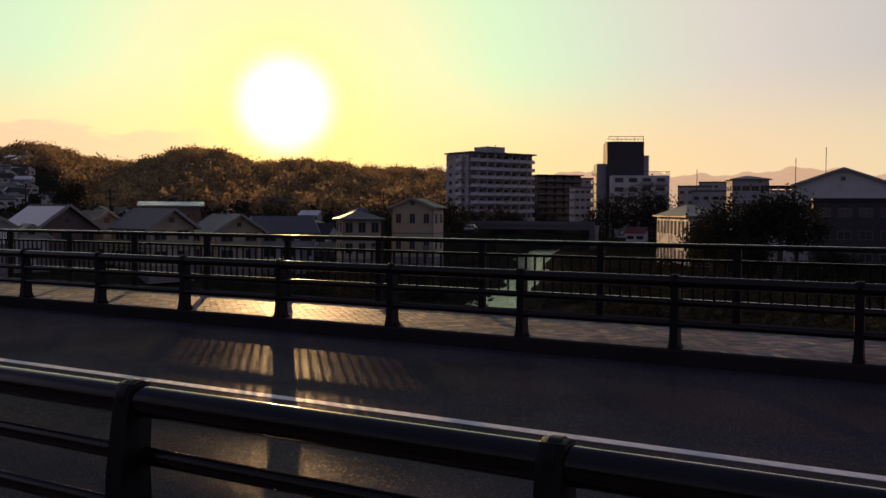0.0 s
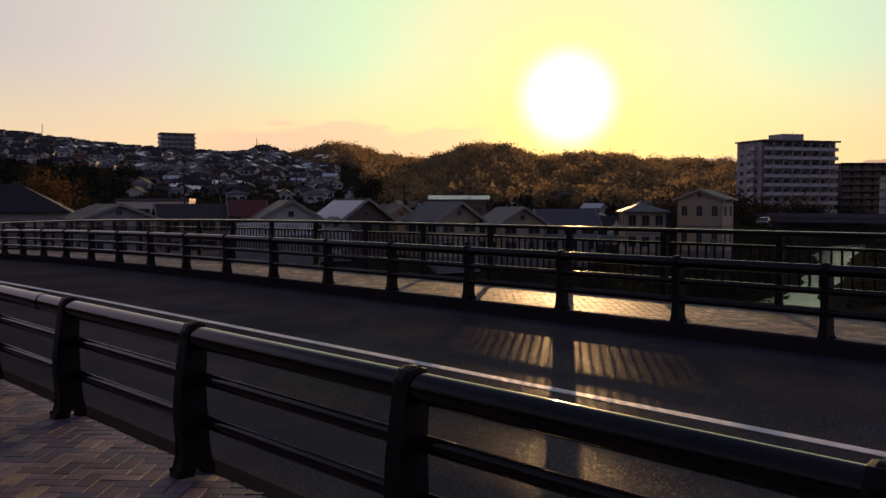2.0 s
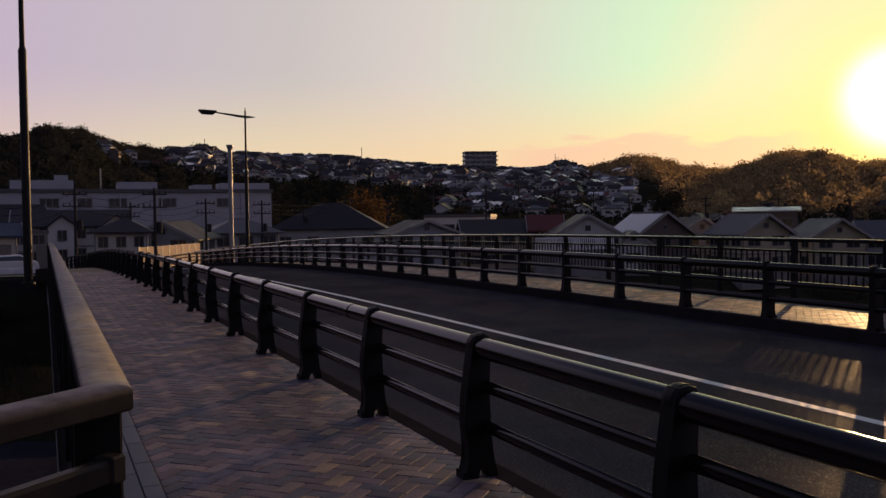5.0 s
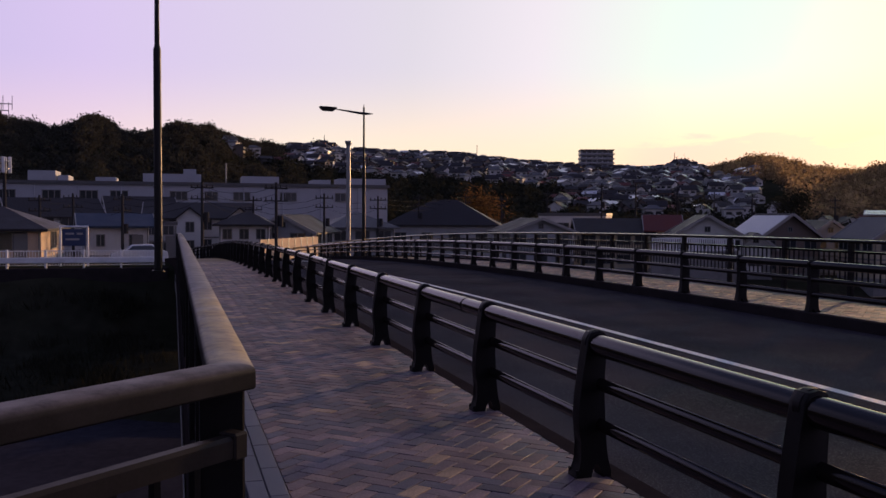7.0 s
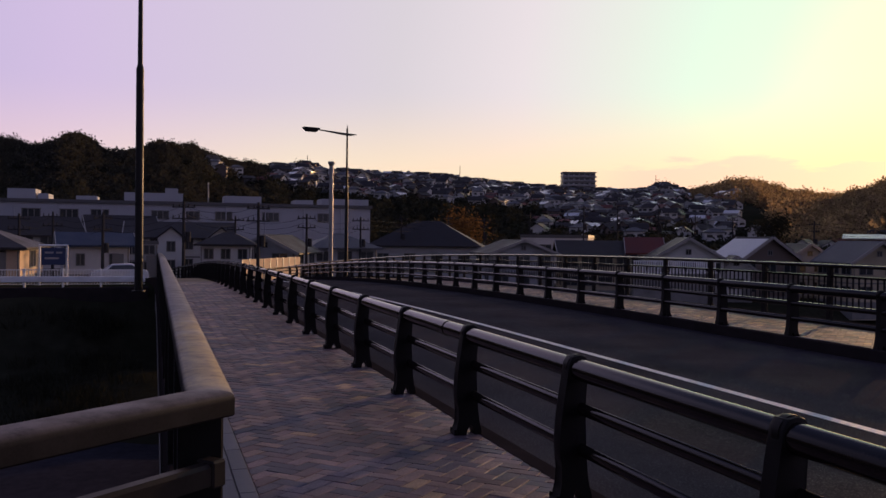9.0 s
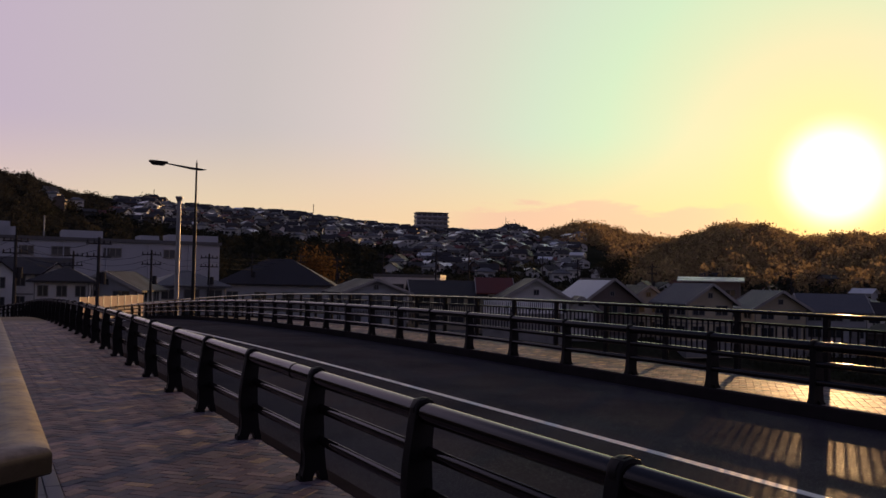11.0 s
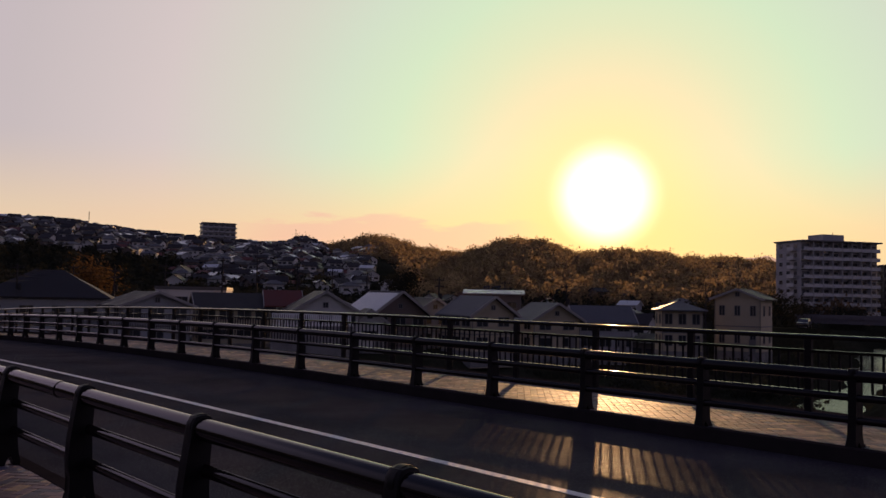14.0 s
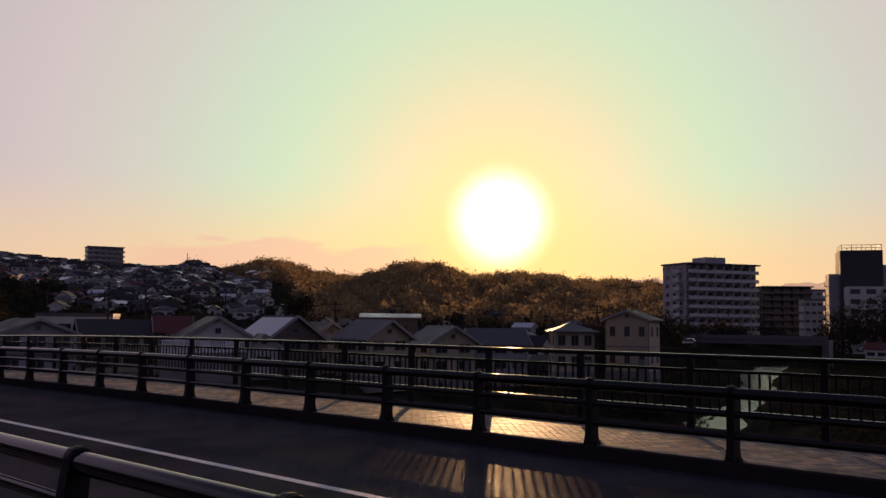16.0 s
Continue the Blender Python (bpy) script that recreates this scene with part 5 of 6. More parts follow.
def car(label, p, turn, paint):
    c = tagged(new("parked_car"), label, "car", "parked cars")
    c.matrix_basis = Matrix.Translation(p) @ pose(0, 0, 0, 0, 0, turn)
    prof = [(-2.05, 0.32), (-2.08, 0.75), (-1.95, 0.92), (-1.15, 1.02), (-0.55, 1.50), (0.9, 1.55), (1.65, 1.10), (2.0, 1.0), (2.08, 0.6), (2.02, 0.32)]
    bm = bmesh.new()
    rows = [[bm.verts.new((x, s * (0.82 if z < 1.1 else 0.66), z)) for x, z in prof] for s in (-1, 1)]
    n = len(prof)
    for i in range(n):
        bm.faces.new((rows[0][i], rows[0][(i + 1) % n], rows[1][(i + 1) % n], rows[1][i]))
    bm.faces.new(rows[0][::-1]); bm.faces.new(rows[1])
    bmesh.ops.bevel(bm, geom=list(bm.edges), offset=0.04, segments=2, affect="EDGES", profile=0.5)
    part("body", bm, paint, c, smooth=True)
    for s in (-1, 1):
        bm = bmesh.new()
        vs = [bm.verts.new(q) for q in ((-0.95, s * 0.80, 1.05), (-0.5, s * 0.70, 1.42), (0.85, s * 0.70, 1.45), (1.4, s * 0.80, 1.08))]
        bm.faces.new(vs)
        v2 = [bm.verts.new((v.co.x, v.co.y - s * 0.03, v.co.z)) for v in vs]
        bm.faces.new(v2[::-1])
        for i in range(4):
            bm.faces.new((vs[i], vs[(i + 1) % 4], v2[(i + 1) % 4], v2[i]))
        part("side_window", bm, GLASS, c)
    bm = bmesh.new()
    cylinder(bm, 0.31, 0.31, -0.1, 0.1, 16)
    wheel = mesh_of("wheel", bm, RUBBER)
    bm = bmesh.new()
    cylinder(bm, 0.19, 0.17, -0.115, 0.115, 12)
    rim = mesh_of("rim", bm, STEEL)
    for x in (-1.3, 1.3):
        for y in (-0.76, 0.76):
            w = shared("wheel", wheel, c, Matrix.Translation((x, y, 0.31)) @ pose(0, 0, 0, 90, 0, 0))
            shared("rim", rim, w, Matrix.Identity(4))


car("white car parked behind the bank railing", bearing(-2.0, 72, ground_z(*bearing(-2.0, 72).xy)), 5, CAR_WHITE)
car("dark glossy car parked on the river embankment", bearing(62.6, 150, -0.55 + lean(133)), 20, CAR_DARK)

# levee on which the far car stands
a, b = bearing(59.0, 156, 0), bearing(63.4, 149, 0)
d = b - a
bm = bmesh.new()
lv = [[bm.verts.new((x, y, z)) for y, z in ((-6.5, -6.5), (-3.2, 0.0), (3.2, 0.0), (6.5, -6.5))] for x in (0.0, d.length)]
for i in range(4):
    bm.faces.new((lv[0][i], lv[0][(i + 1) % 4], lv[1][(i + 1) % 4], lv[1][i]))
bm.faces.new(lv[0][::-1]); bm.faces.new(lv[1])
tagged(part("embankment", bm, EARTH, at=Matrix.Translation((a.x, a.y, -0.55 + lean(133))) @ pose(0, 0, 0, 0, 0, math.degrees(math.atan2(d.y, d.x)))), "dark grassy river embankment with a flat top", "embankment", kind="structure")

# sunlit panel wall at the bridge end
def panel_wall():
    w = tagged(new("panel_wall"), "pale panel wall catching the evening sun", "panel wall")
    a, b = bearing(5.2, 66, 0), bearing(8.8, 77, 0)
    d = b - a
    L = d.length
    w.matrix_basis = Matrix.Translation(Vector((a.x, a.y, -1.95))) @ pose(0, 0, 0, 0, 0, math.degrees(math.atan2(d.y, d.x)))
    n = 9
    bm = bmesh.new()
    box(bm, 0.03, L / n - 0.03, -0.03, 0.03, 0.0, 1.9, 0.008)
    me = mesh_of("panel", bm, WALL_TAN)
    bm = bmesh.new()
    box(bm, -0.05, 0.05, -0.06, 0.06, -0.5, 1.95)
    po = mesh_of("post", bm, STEEL)
    for i in range(n):
        shared("panel", me, w, Matrix.Translation((L * i / n, 0, 0)))
        shared("post", po, w, Matrix.Translation((L * i / n, 0, 0)))


panel_wall()


# white picket balustrade on the levee before the houses
def levee_fence():
    f = tagged(new("picket_fence"), "white picket fence on a concrete levee wall", "fence")
    a, b = bearing(29.9, 86, -0.95 + lean(45)), bearing(35.0, 90, -0.95 + lean(45))
    d = b - a
    L = d.length
    f.matrix_basis = Matrix.Translation(a) @ pose(0, 0, 0, 0, 0, math.degrees(math.atan2(d.y, d.x)))
    bm = bmesh.new()
    box(bm, 0, L, -0.2, 0.2, -4, 0.0)
    part("base_wall", bm, CONCRETE, f)
    for z in (0.1, 1.15):
        bm = bmesh.new()
        box(bm, 0, L, -0.04, 0.04, z, z + 0.1)
        part("rail", bm, WHITE_PAINT, f)
    bm = bmesh.new()
    box(bm, -0.05, 0.05, -0.03, 0.03, 0.0, 1.15)
    me = mesh_of("picket", bm, WHITE_PAINT)
    for i in range(int(L / 0.22)):
        shared("picket", me, f, Matrix.Translation((0.1 + 0.22 * i, 0, 0)))


levee_fence()


# ---- poles, masts and wires ----
def utility_pole(az, dist, top_el, label="concrete utility pole with cross-arms", arms=2, white=False):
    z0 = ground_z(*bearing(az, dist).xy)
    H = height_at(top_el, dist) + lean(bearing(az, dist).x) - z0
    u = tagged(new("utility_pole"), label, "utility pole", "utility poles of the town")
    u.matrix_basis = Matrix.Translation(bearing(az, dist, z0)) @ pose(0, 0, 0, 0, 0, -az + random.uniform(-50, 50))
    bm = bmesh.new()
    cylinder(bm, 0.15, 0.09, 0, H, 10)
    part("pole", bm, POLE_CONCRETE, u, smooth=True)
    for k in range(arms):
        bm = bmesh.new()
        box(bm, -0.9, 0.9, -0.05, 0.05, H - 0.5 - 0.9 * k, H - 0.4 - 0.9 * k)
        for x in (-0.8, -0.35, 0.35, 0.8):
            cylinder(bm, 0.05, 0.04, H - 0.4 - 0.9 * k, H - 0.18 - 0.9 * k, 6, x)
        part("cross_arm", bm, POLE_CONCRETE, u)
    if arms:
        bm = bmesh.new()
        cylinder(bm, 0.2, 0.2, H - 3.2, H - 2.4, 10, 0.33)
        part("transformer", bm, POLE_CONCRETE, u)
    return bearing(az, dist, z0 + H)


tops = [utility_pole(*a) for a in ((-7.5, 84, 1.2), (-5.7, 92, 1.35), (-2.95, 76, 1.35), (1.7, 74, 2.15), (4.8, 90, 1.35), (6.2, 66, 2.25), (9.2, 88, 1.6),
                                   (15.2, 120, 1.6), (20.5, 130, 1.6), (26.8, 118, 2.5), (28.9, 124, 2.5), (35.8, 128, 1.9), (48.5, 140, 1.5), (57.0, 150, 1.8),
                                   (23.4, 128, 2.0), (31.4, 134, 2.3), (33.6, 150, 2.0), (40.4, 132, 1.7), (44.6, 150, 1.6), (12.6, 96, 1.5), (18.2, 140, 1.7))]


def wire(a, b, sag):
    w = tagged(new("overhead_wires"), "thin dark overhead wires between poles", "wires")
    for k in range(3):
        bm = bmesh.new()
        o = Vector((0, 0, -0.3 - 0.55 * k))
        tube(bm, [a.lerp(b, t) + o - Vector((0, 0, sag * 4 * t * (1 - t))) for t in (0, 0.25, 0.5, 0.75, 1)], 0.014, 4)
        part("cable", bm, WIRE, w)


for i, j in ((0, 1), (1, 2), (2, 3), (3, 4), (4, 6), (3, 5), (7, 8), (9, 10), (14, 9), (10, 15), (15, 16), (16, 11), (11, 17), (17, 18), (18, 12), (12, 13), (8, 14), (6, 19), (19, 20)):
    wire(tops[i], tops[j], 0.6)


def thin_pole(az, dist, top_el, r, label, mat, collar=False):
    z0 = max(ground_z(*bearing(az, dist).xy), -4)
    H = height_at(top_el, dist) + lean(bearing(az, dist).x) - z0
    u = tagged(new("pole"), label, "pole")
    u.matrix_basis = Matrix.Translation(bearing(az, dist, z0))
    bm = bmesh.new()
    cylinder(bm, r, r * 0.9, 0, H, 12)
    part("shaft", bm, mat, u, smooth=True)
    if collar:
        bm = bmesh.new()
        cylinder(bm, r * 1.5, r * 1.5, H - 0.12, H, 12); cylinder(bm, r * 0.9, r * 1.5, H - 0.35, H - 0.12, 12)
        part("collar", bm, mat, u, smooth=True)
    return u, H


thin_pole(10.72, 66, 4.95, 0.17, "pale steel pole with a collar beside the street lamp", STEEL, True)
mast, H = thin_pole(-9.82, 60, 5.9, 0.10, "tall radio mast with a branched aerial", DARK_STEEL)
bm = bmesh.new()
tube(bm, [Vector((0, 0, H)), Vector((0, 0, H + 2.0))], 0.022, 6)
part("whip", bm, DARK_STEEL, mast)
for z, s in ((0.5, 1.0), (0.1, 0.8)):
    bm = bmesh.new()
    tube(bm, [Vector((-s, 0, H + z)), Vector((s, 0, H + z))], 0.03, 6)
    boom = part("boom", bm, DARK_STEEL, mast)
    for x in (-s, -s / 2, s / 2, s):
        bm = bmesh.new()
        tube(bm, [Vector((x, 0, H + z - 0.35)), Vector((x, 0, H + z + 0.5))], 0.02, 5)
        part("element", bm, DARK_STEEL, boom)
cell, H = thin_pole(-9.33, 80, 3.3, 0.14, "slim mast with white antenna boxes", POLE_CONCRETE)
for a in range(4):
    bm = bmesh.new()
    box(bm, -0.13, 0.13, -0.06, 0.06, -1.2, 0.1, 0.03)
    part("antenna_box", bm, WHITE_PAINT, cell, at=Matrix.Translation((0.42 * math.cos(a * 1.57), 0.42 * math.sin(a * 1.57), H)))
bm = bmesh.new()
cylinder(bm, 0.45, 0.45, -0.9, -0.82, 10); cylinder(bm, 0.45, 0.45, -0.3, -0.22, 10)
part("bracket", bm, STEEL, cell, at=Matrix.Translation((0, 0, H)))
for az, dist, base, top in ((83.95, 139, 2.6, 4.55), (82.3, 137, 2.2, 3.95), (76.65, 300, 2.0, 3.3), (17.6 + 1.3, 640, 4.3, 4.85), (9.2, 612, 4.6, 5.25), (31.2, 660, 3.9, 4.4)):
    a = tagged(new("roof_aerial"), "thin television aerial standing against the sky", "aerial", "aerials on roofs")
    zb, zt = (height_at(e, dist) + lean(bearing(az, dist).x) for e in (base, top))
    a.matrix_basis = Matrix.Translation(bearing(az, dist, zb))
    k = dist / 140
    bm = bmesh.new()
    tube(bm, [Vector((0, 0, 0)), Vector((0, 0, zt - zb))], 0.05 * k, 5)
    part("mast", bm, DARK_STEEL, a)
    if dist < 200:
        bm = bmesh.new()
        box(bm, -0.3, 0.3, -0.03, 0.03, (zt - zb) * 0.9, (zt - zb) * 0.9 + 0.06)
        part("cross_bar", bm, DARK_STEEL, a)

# low concrete structure over the river
bm = bmesh.new()
a, b = bearing(62.3, 190, 0), bearing(70.6, 182, 0)
d = b - a
L = d.length
box(bm, 0, L, -2, 2, 0.4, 1.3); box(bm, 0, L, -2.2, -2.0, 1.3, 2.1)
for i in (0, 1):
    box(bm, (L - 1.2) * i, (L - 1.2) * i + 1.2, -1.6, 1.6, -7, 0.4)
tagged(part("river_weir_bridge", bm, EDGING, at=Matrix.Translation((a.x, a.y, -0.4 + lean(a.x))) @ pose(0, 0, 0, 0, 0, math.degrees(math.atan2(d.y, d.x)))), "low grey concrete bridge over the river", "footbridge")


# ---- trees ----
def leaf_cloud(rng, n, spread, size, flat=0.8):
    """Many small leaf cards gathered in clumps."""
    verts, faces = [], []
    clumps = [Vector((rng.gauss(0, 1), rng.gauss(0, 1), rng.gauss(0, flat))) for _ in range(26)]
    for c in clumps:
        if c.length > 1.6:
            c *= 1.6 / c.length
    for i in range(n):
        c = clumps[rng.randrange(len(clumps))]
        o = Vector((rng.gauss(0, 0.30), rng.gauss(0, 0.30), rng.gauss(0, 0.26)))
        p = (c * 0.62 + o) * spread
        u = Vector((rng.uniform(-1, 1), rng.uniform(-1, 1), rng.uniform(-1, 1))).normalized()
        v = u.orthogonal().normalized()
        w = u.cross(v)
        s = size * rng.uniform(0.6, 1.3)
        k = len(verts)
        verts += [p + v * s, p + w * s * 0.5, p - v * s, p - w * s * 0.5]
        faces.append((k, k + 1, k + 2, k + 3))
    return verts, faces


def tree(az, dist, height, spread, mat, label, seed, z=None):
    rng = random.Random(seed)
    p = bearing(az, dist)
    z = ground_z(p.x, p.y) if z is None else z
    t = tagged(new("tree"), label, "tree", "trees beside the river")
    t.matrix_basis = Matrix.Translation((p.x, p.y, z)) @ pose(0, 0, 0, 0, 0, rng.uniform(0, 360))
    bm = bmesh.new()
    cz = height - spread * 0.9
    tube(bm, [Vector((0, 0, -0.3)), Vector((0.1, 0, cz * 0.5)), Vector((0, 0.1, cz)), Vector((0, 0, cz + spread * 0.4))], [0.035 * height, 0.026 * height, 0.018 * height, 0.006 * height], 8)
    for i in range(7):
        a = i * 2.4
        e = Vector((math.cos(a), math.sin(a), 0.55)) * spread * rng.uniform(0.6, 0.9)
        tube(bm, [Vector((0, 0, cz * rng.uniform(0.55, 0.95))), e * 0.5 + Vector((0, 0, cz)), e + Vector((0, 0, cz))], [0.012 * height, 0.008 * height, 0.003 * height], 5)
    part("trunk", bm, BARK, t)
    v, f = leaf_cloud(rng, 2600, spread, 0.05 * spread + 0.09, 0.85)
    cr = new("crown", raw("crown", [q + Vector((0, 0, cz)) for q in v], f, mat))
    cr.parent = t
    return t


tree(38.3, 140, 9.6, 2.6, TREE_DARK, "rounded dark tree among the houses", 3)
for i, (a, d, h, s) in enumerate(((77.6, 92, 6.0, 2.2), (78.9, 96, 7.4, 2.6), (80.2, 90, 7.2, 1.9), (81.5, 88, 8.6, 2.3), (82.4, 94, 7.2, 2.0), (76.9, 104, 5.2, 1.8), (79.6, 84, 4.2, 1.8), (84.6, 88, 3.2, 1.5))):
    tree(a, d, h, s, TREE_DARK, "dark evergreen tree on the river bank", 20 + i)
for i, (a, d, h, s) in enumerate(((73.0, 260, 14, 6), (74.4, 255, 12, 5), (71.6, 250, 11, 5), (70.4, 262, 9, 4), (64.4, 262, 5.4, 3.2), (65.4, 268, 5, 3.0), (62.6, 258, 6, 3.4), (67.6, 290, 6, 3.6), (61.3, 180, 8, 4), (57.0, 170, 9, 4))):
    tree(a, d, h, s, TREE_DARK, "dark leafy tree below the apartment blocks", 50 + i)
tree(19.0, 170, 10, 4.5, TREE_AUTUMN, "autumn-brown tree on the slope", 80)
tree(12.0, 185, 12, 4.5, TREE_DARK, "leafy tree behind the factory", 81)
tree(-4.6, 182, 13, 4.5, TREE_DARK, "leafy tree behind the factory", 82)


# ---- hillside woods and houses ----
def crown_template(seed, tufts, leaf):
    """A tree crown as open tufts of foliage gathered in lobes, with gaps between them."""
    g = np.random.default_rng(100 + seed)
    lobes = g.normal(size=(9, 3)) * (0.50, 0.50, 0.42)
    lobes[0] = (0, 0, 0.55)
    V, F = [], []
    for i in range(tufts):
        c = lobes[g.integers(9)] + g.normal(size=3) * 0.26
        q = np.linalg.qr(g.normal(size=(3, 3)))[0]
        size = leaf * g.uniform(0.65, 1.35)
        for k in range(3):
            a = 2.094 * k + g.uniform(-0.5, 0.5)
            V.append(c + (q[0] * math.cos(a) + q[1] * math.sin(a)) * size)
        F.append((3 * i, 3 * i + 1, 3 * i + 2))
    return np.array(V), np.array(F)


def scatter_crowns(name, places, mat, label, category, tufts=95, leaf=0.25):
    temps = [crown_template(i, tufts, leaf) for i in range(8)]
    rng = np.random.default_rng(11)
    vs, fs, off = [], [], 0
    for x, y, z, r, h in places:
        V, F = temps[rng.integers(8)]
        a = rng.uniform(0, 6.283)
        c, s = math.cos(a), math.sin(a)
        P = np.stack([(V[:, 0] * c - V[:, 1] * s) * r + x, (V[:, 0] * s + V[:, 1] * c) * r + y, V[:, 2] * h + z], 1)
        vs.append(P); fs.append(F + off); off += len(V)
    V, F = np.concatenate(vs), np.concatenate(fs)
    ob = new(name, raw(name, V.tolist(), F.tolist(), mat))
    return tagged(ob, label, category, kind="stuff")


def wood_places(az0, az1, r0, r1, n, size, seed, keep=None):
    rng = np.random.default_rng(seed)
    out = []
    for _ in range(n):
        az, r = rng.uniform(az0, az1), math.sqrt(rng.uniform(r0 * r0, r1 * r1))
        if keep and not keep(az, r, rng):
            continue
        x, y = math.sin(radians(az)) * r, math.cos(radians(az)) * r
        # taller stands here and there
        s = size * rng.uniform(0.6, 1.3) * (0.9 + 0.32 * max(0.0, math.sin(az * 2.3 + 1.0) * math.sin(r * 0.031 + az * 0.7)))
        out.append((x, y, ground_z(x, y) + s * 0.38, s, s * rng.uniform(0.8, 1.25)))
    return out


scatter_crowns("hill_woods", wood_places(-30, 2, 195, 470, 3700, 2.4, 1) + wood_places(2, 8, 195, 640, 1500, 2.4, 15, lambda a, r, g: a < 3.2 or r < 392 or r > 446 or g.random() < 0.25), FOREST_SHADED, "dark wooded hillside behind the factory", "woods", 135, 0.165)
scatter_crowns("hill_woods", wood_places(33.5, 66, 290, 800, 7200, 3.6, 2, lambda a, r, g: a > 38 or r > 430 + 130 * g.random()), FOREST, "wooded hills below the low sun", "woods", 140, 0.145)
scatter_crowns("hill_trees", wood_places(2, 36, 205, 690, 1500, 2.1, 3) + wood_places(34, 62, 150, 330, 500, 2.4, 4) + wood_places(6.5, 25, 195, 420, 3400, 2.4, 5) + wood_places(25, 34, 200, 350, 900, 2.4, 12), TREE_DARK, "trees between the hillside houses", "trees", 75, 0.24)
scatter_crowns("crest_trees", wood_places(8.2, 9.8, 590, 640, 40, 3.4, 6) + wood_places(30.6, 32.8, 650, 700, 60, 3.2, 7) + wood_places(35.0, 38.5, 640, 700, 130, 3.2, 8), TREE_DARK, "trees on the crest of the hill", "trees", 160, 0.16)


def town_house_kinds():
    kinds = []
    rng = random.Random(5)
    for i in range(8):
        w, d, h = rng.uniform(4.6, 6.6), rng.uniform(4.2, 5.4), rng.choice((2.6, 4.0, 4.4))
        kind = ("gable_x", "gable_y", "hip", "gable_x")[i % 4]
        rh = rng.uniform(1.0, 1.7)
        wall = (WALL_WHITE, WALL_WHITE, WALL_CREAM, WALL_WHITE, WALL_BROWN, WALL_GREY, WALL_WHITE, WALL_DARK)[i]
        roof = (ROOF_DARK, ROOF_DARK, ROOF_DARK, ROOF_RED, ROOF_DARK, ROOF_BRIGHT, ROOF_GREY, ROOF_DARK)[i]
        words = {WALL_WHITE: "white", WALL_GREY: "grey", WALL_CREAM: "cream", WALL_BROWN: "brown", WALL_DARK: "charcoal"}[wall]
        rw = {ROOF_DARK: "dark", ROOF_GREY: "grey", ROOF_RED: "red", ROOF_BRIGHT: "pale"}[roof]
        kinds.append((w, d, h, rh, kind, wall, roof, f"{words} hillside house with a {rw} roof"))
    return kinds


def hillside_town():
    rng = random.Random(9)
    kinds = town_house_kinds()
    first = {}
    taken = []
    rest = {}
    count = 0
    spots = []
    while len(spots) < 3600:
        az, r = rng.uniform(2.5, 36), math.sqrt(rng.uniform(300 ** 2, 690 ** 2))
        if az < 7 and (az < 3.2 or r < 395 or r > 440 or rng.random() < 0.3):
            continue
        if r < 410 and (az < 24 or rng.random() < 0.4):
            continue
        if az > 33 and r > 520:
            continue
        spots.append((az, r))
    for _ in range(60):
        spots.append((rng.uniform(34, 60), rng.uniform(140, 320)))
    for _ in range(60):
        spots.append((rng.uniform(73, 95), rng.uniform(230, 420)))
    for az, r in sorted(spots, key=lambda s: s[1]):
        p = bearing(az, r)
        if any((p.x - q[0]) ** 2 + (p.y - q[1]) ** 2 < 44 for q in taken):
            continue
        taken.append((p.x, p.y))
        i = rng.randrange(8)
        w, d, h, rh, kind, wall, roof, label = kinds[i]
        # streets follow the slope
        m = Matrix.Translation((p.x, p.y, ground_z(p.x, p.y) - 0.2)) @ pose(0, 0, 0, 0, 0, -az + rng.choice((-38, -20, 0, 12, 35, 75)) + rng.uniform(-8, 8))
        if count < 290:
            if i not in first:
                hs = tagged(new("hillside_house"), label, "house", "houses on the hillside")
                part("wall", wall_body(w, d, h, rh, kind), wall, hs)
                part("roof", roof_body(w, d, h, rh, kind, 0.5), roof, hs)
                for f in range(2 if h > 4 else 1):
                    for k in (-1, 1):
                        bm = bmesh.new()
                        box(bm, k * w * 0.25 - 0.9, k * w * 0.25 + 0.9, -d / 2 - 0.05, -d / 2, 0.8 + 2.0 * f, 1.7 + 2.0 * f)
                        part("window", bm, GLASS, hs)
                hs.matrix_basis = m
                first[i] = hs
            else:
                copy_thing(first[i], m)
            count += 1
        else:
            for key, body in ((wall, wall_body(w, d, h, rh, kind)), (roof, roof_body(w, d, h, rh, kind, 0.5))):
                vs, fs = rest.setdefault(key.name, ([], [], key))[:2]
                k = len(vs)
                body.verts.index_update()
                vs += [tuple(m @ v.co) for v in body.verts]
                fs += [tuple(v.index + k for v in f.verts) for f in body.faces]
                body.free()
            panes = bmesh.new()
            for f in range(2 if h > 3 else 1):
                for q in (-1, 1):
                    box(panes, q * w * 0.25 - 0.7, q * w * 0.25 + 0.7, -d / 2 - 0.06, -d / 2, 0.8 + 2.0 * f, 1.7 + 2.0 * f)
                    box(panes, q * (w / 2) - 0.05, q * (w / 2) + 0.05, -0.7, 0.7, 0.8 + 2.0 * f, 1.7 + 2.0 * f)
            vs, fs = rest.setdefault(GLASS.name, ([], [], GLASS))[:2]
            k = len(vs)
            panes.verts.index_update()
            vs += [tuple(m @ v.co) for v in panes.verts]
            fs += [tuple(v.index + k for v in f.verts) for f in panes.faces]
            panes.free()
    for vs, fs, key in rest.values():
        tagged(new("hillside_town", raw("hillside_town", vs, fs, key)), "crowded houses on the far hillside", "houses", kind="stuff")


hillside_town()


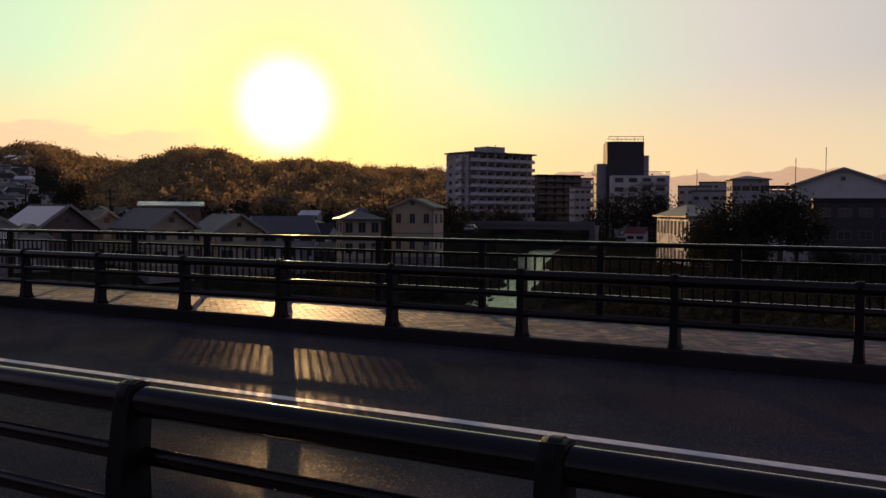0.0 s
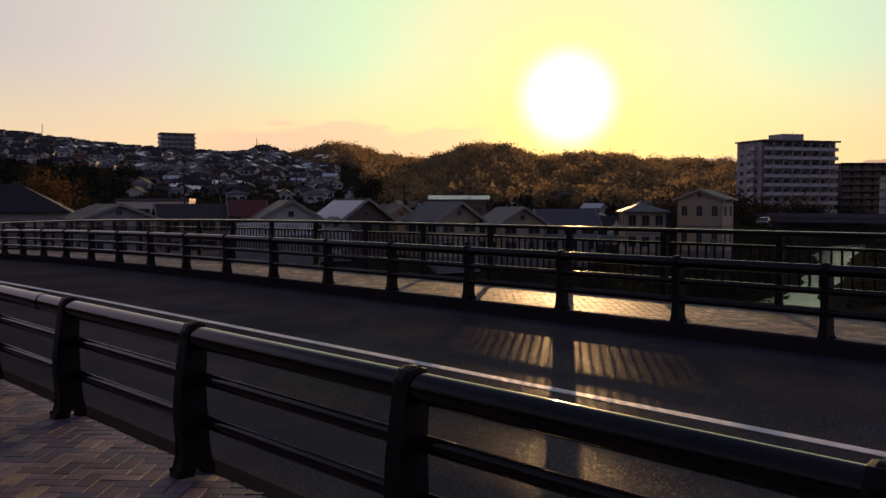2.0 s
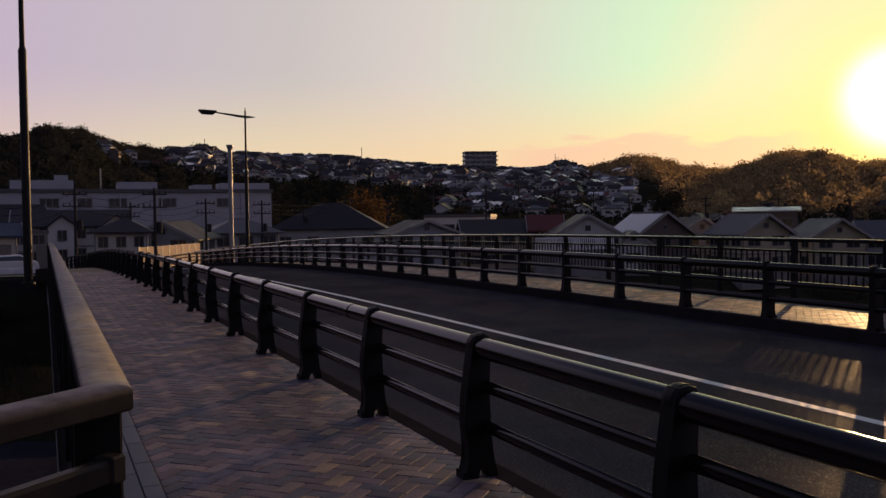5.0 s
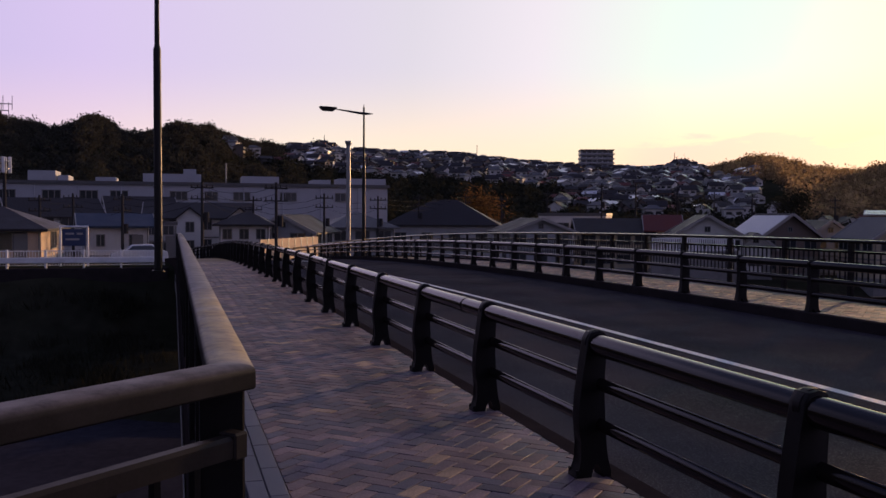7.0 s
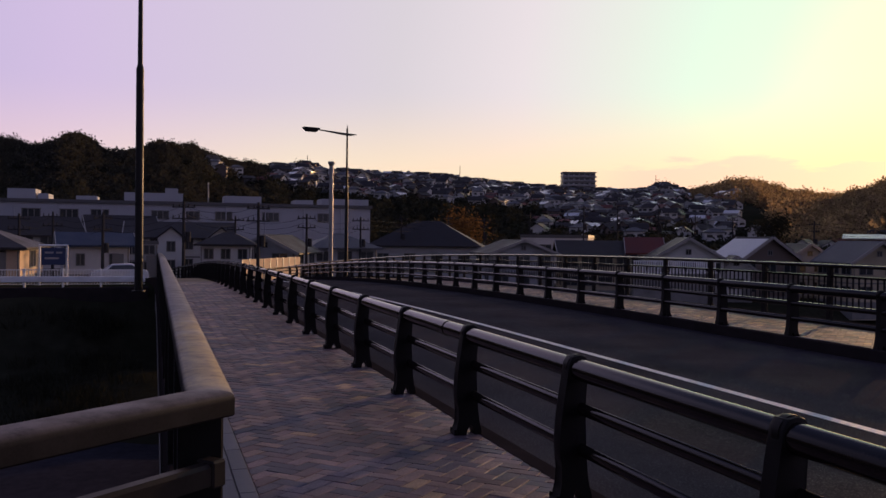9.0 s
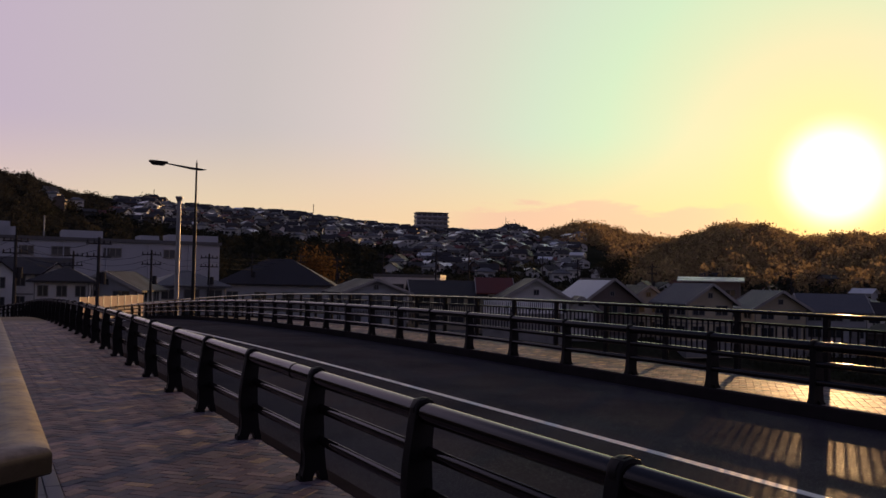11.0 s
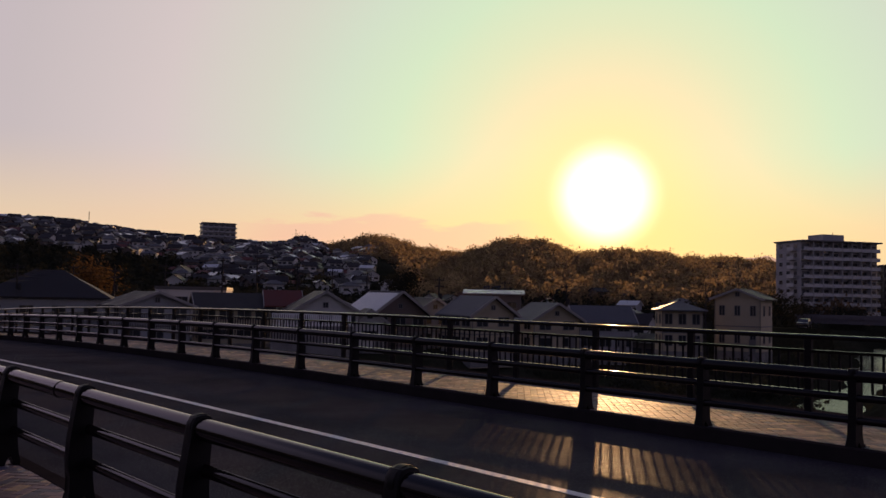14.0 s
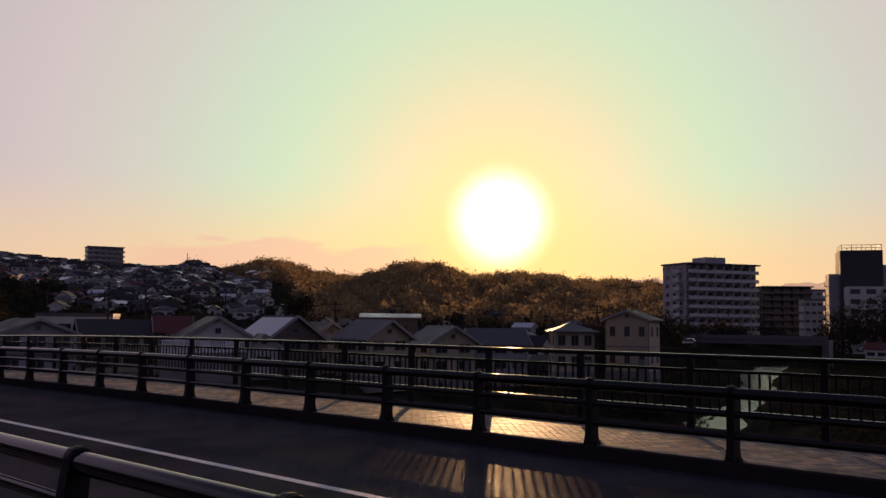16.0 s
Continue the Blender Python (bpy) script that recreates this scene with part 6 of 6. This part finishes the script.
# ---- river bank plants ----
def flat_places(n, seed):
    rng = np.random.default_rng(seed)
    out = []
    while len(out) < n:
        az, r = rng.uniform(52, 96), rng.uniform(24, 120)
        p = bearing(az, r)
        z = ground_z(p.x, p.y)
        if z < -6.0 + lean(p.x) or 63.0 < az < 69.0:
            continue
        s = rng.uniform(0.5, 1.3)
        out.append((p.x, p.y, z + 0.3 * s, s * 1.3, s))
    return out


scatter_crowns("scrub", flat_places(900, 21), TREE_DARK, "dark scrub on the river flats", "bushes", 300, 0.10)


def grass_patch(name, spots, blades, height, mat, label, seed):
    rng = random.Random(seed)
    verts, faces = [], []
    for x, y, z, r in spots:
        for _ in range(blades):
            a, q = rng.uniform(0, 6.283), math.sqrt(rng.random()) * r
            px, py = x + math.cos(a) * q, y + math.sin(a) * q
            h = height * rng.uniform(0.5, 1.3)
            lean = Vector((rng.gauss(0, 0.35), rng.gauss(0, 0.35), 1)) * h
            side = Vector((math.cos(a * 3), math.sin(a * 3), 0)) * 0.05 * height
            b = Vector((px, py, z - 0.1))
            k = len(verts)
            verts += [b - side, b + side, b + lean]
            faces.append((k, k + 1, k + 2))
    tagged(new(name, raw(name, verts, faces, mat)), label, "grass", kind="stuff")


rng = random.Random(31)
spots = []
for _ in range(420):
    az, r = rng.uniform(45, 95), rng.uniform(60, 190)
    p = bearing(az, r)
    z = ground_z(p.x, p.y)
    if z > -6.0 + lean(p.x) and not 63.5 < az < 68.5:
        spots.append((p.x, p.y, z, rng.uniform(1.0, 3.0)))
grass_patch("reeds", spots, 60, 1.1, GRASS, "dry reeds and tall grass along the river", 4)
spots = []
for _ in range(160):
    x, y = rng.uniform(-22, -1), rng.uniform(36, 53.5)
    z = ground_z(x, y)
    if z > -6.3:
        spots.append((x, y, z, rng.uniform(0.6, 1.6)))
grass_patch("bank_grass", spots, 70, 0.7, GRASS, "dark grass below the retaining wall", 5)


# ---- paving bricks ----
def cut(ring, lo, hi):
    """The part of a ring of points between two edges of the pavement."""
    for edge, side in ((lo, 1), (hi, -1)):
        kept = []
        for p, q in zip(ring, ring[1:] + ring[:1]):
            a, b = (p.x - edge) * side, (q.x - edge) * side
            if a >= 0:
                kept.append(p)
            if a * b < 0:
                kept.append(p.lerp(q, a / (a - b)))
        ring = kept
        if not ring:
            return ring
    return ring


def paving(parent, x0, x1, y0, y1, top, near_y, name):
    u = 0.115
    bm = bmesh.new()
    box(bm, -u + 0.003, u - 0.003, -u / 2 + 0.003, u / 2 - 0.003, -0.03, 0.0, 0.0035)
    brick = mesh_of("brick", bm, PAVER)
    bv = [(-u + 0.004, -u / 2 + 0.003), (u - 0.004, -u / 2 + 0.003), (u - 0.004, u / 2 - 0.003), (-u + 0.004, u / 2 - 0.004)]
    verts, faces = [], []
    rng = random.Random(3)
    made = 0
    xm = (x0 + x1) / 2
    c = u * math.sqrt(0.5)
    n = int((x1 - x0) / c) + 6
    cells = []
    for a in range(-n, n):
        for b in range(-8, int((y1 - y0) / c) + 8):
            # lattice of squares turned 45 degrees: i - j and i + j share parity
            if (a + b) % 2:
                continue
            i, j = (b + a) // 2, (b - a) // 2
            k = (i - j) % 4
            if k == 0:
                gx, gy, turn = i + 1.0, j + 0.5, 0.0
            elif k == 3:
                gx, gy, turn = i + 0.5, j + 1.0 + 0.0, 90.0
            else:
                continue
            X, Y = xm + (gx - gy) * c, y0 + (gx + gy) * c
            cells.append((X, Y, turn + 45))
    for X, Y, turn in cells:
        if not (x0 - 0.17 < X < x1 + 0.12 and y0 < Y < y1):
            continue
        p = on_bridge(X, Y, top + rng.uniform(-0.0015, 0.0015))
        m = Matrix.Translation(p) @ pose(0, 0, 0, rng.uniform(-0.8, 0.8), rng.uniform(-0.8, 0.8), turn)
        if near_y[0] < Y < near_y[1] and made < 300 and x0 + 0.1 < X < x1 - 0.07:
            shared("brick", brick, parent, m)
            made += 1
        else:
            ring = cut([(m @ Vector((x, y, 0))) for x, y in bv], x0 - 0.05 + line_x(Y), x1 + 0.05 + line_x(Y))
            if len(ring) < 3:
                continue
            k, n = len(verts), len(ring)
            mid = sum(ring, Vector()) / n
            verts += [tuple(q - Vector((0, 0, 0.006))) for q in ring] + [tuple(mid + (q - mid) * 0.968) for q in ring]
            faces += [tuple(range(k + n, k + 2 * n))] + [(k + q, k + (q + 1) % n, k + n + (q + 1) % n, k + n + q) for q in range(n)]
    ob = new(name, raw(name, verts, faces, PAVER))
    ob.parent = parent
    tagged(ob, "brown and grey bricks laid in herringbone", kind="stuff")


paving(bpy.data.objects["pavement_near"], 0.60, 2.50, -9.0, 40.0, 0.0, (3.4, 7.2), "paving_bricks")
paving(bpy.data.objects["pavement_far"], 10.28, 12.48, -6.0, 40.0, FAR_LIFT, (2.0, 9.0), "paving_bricks")
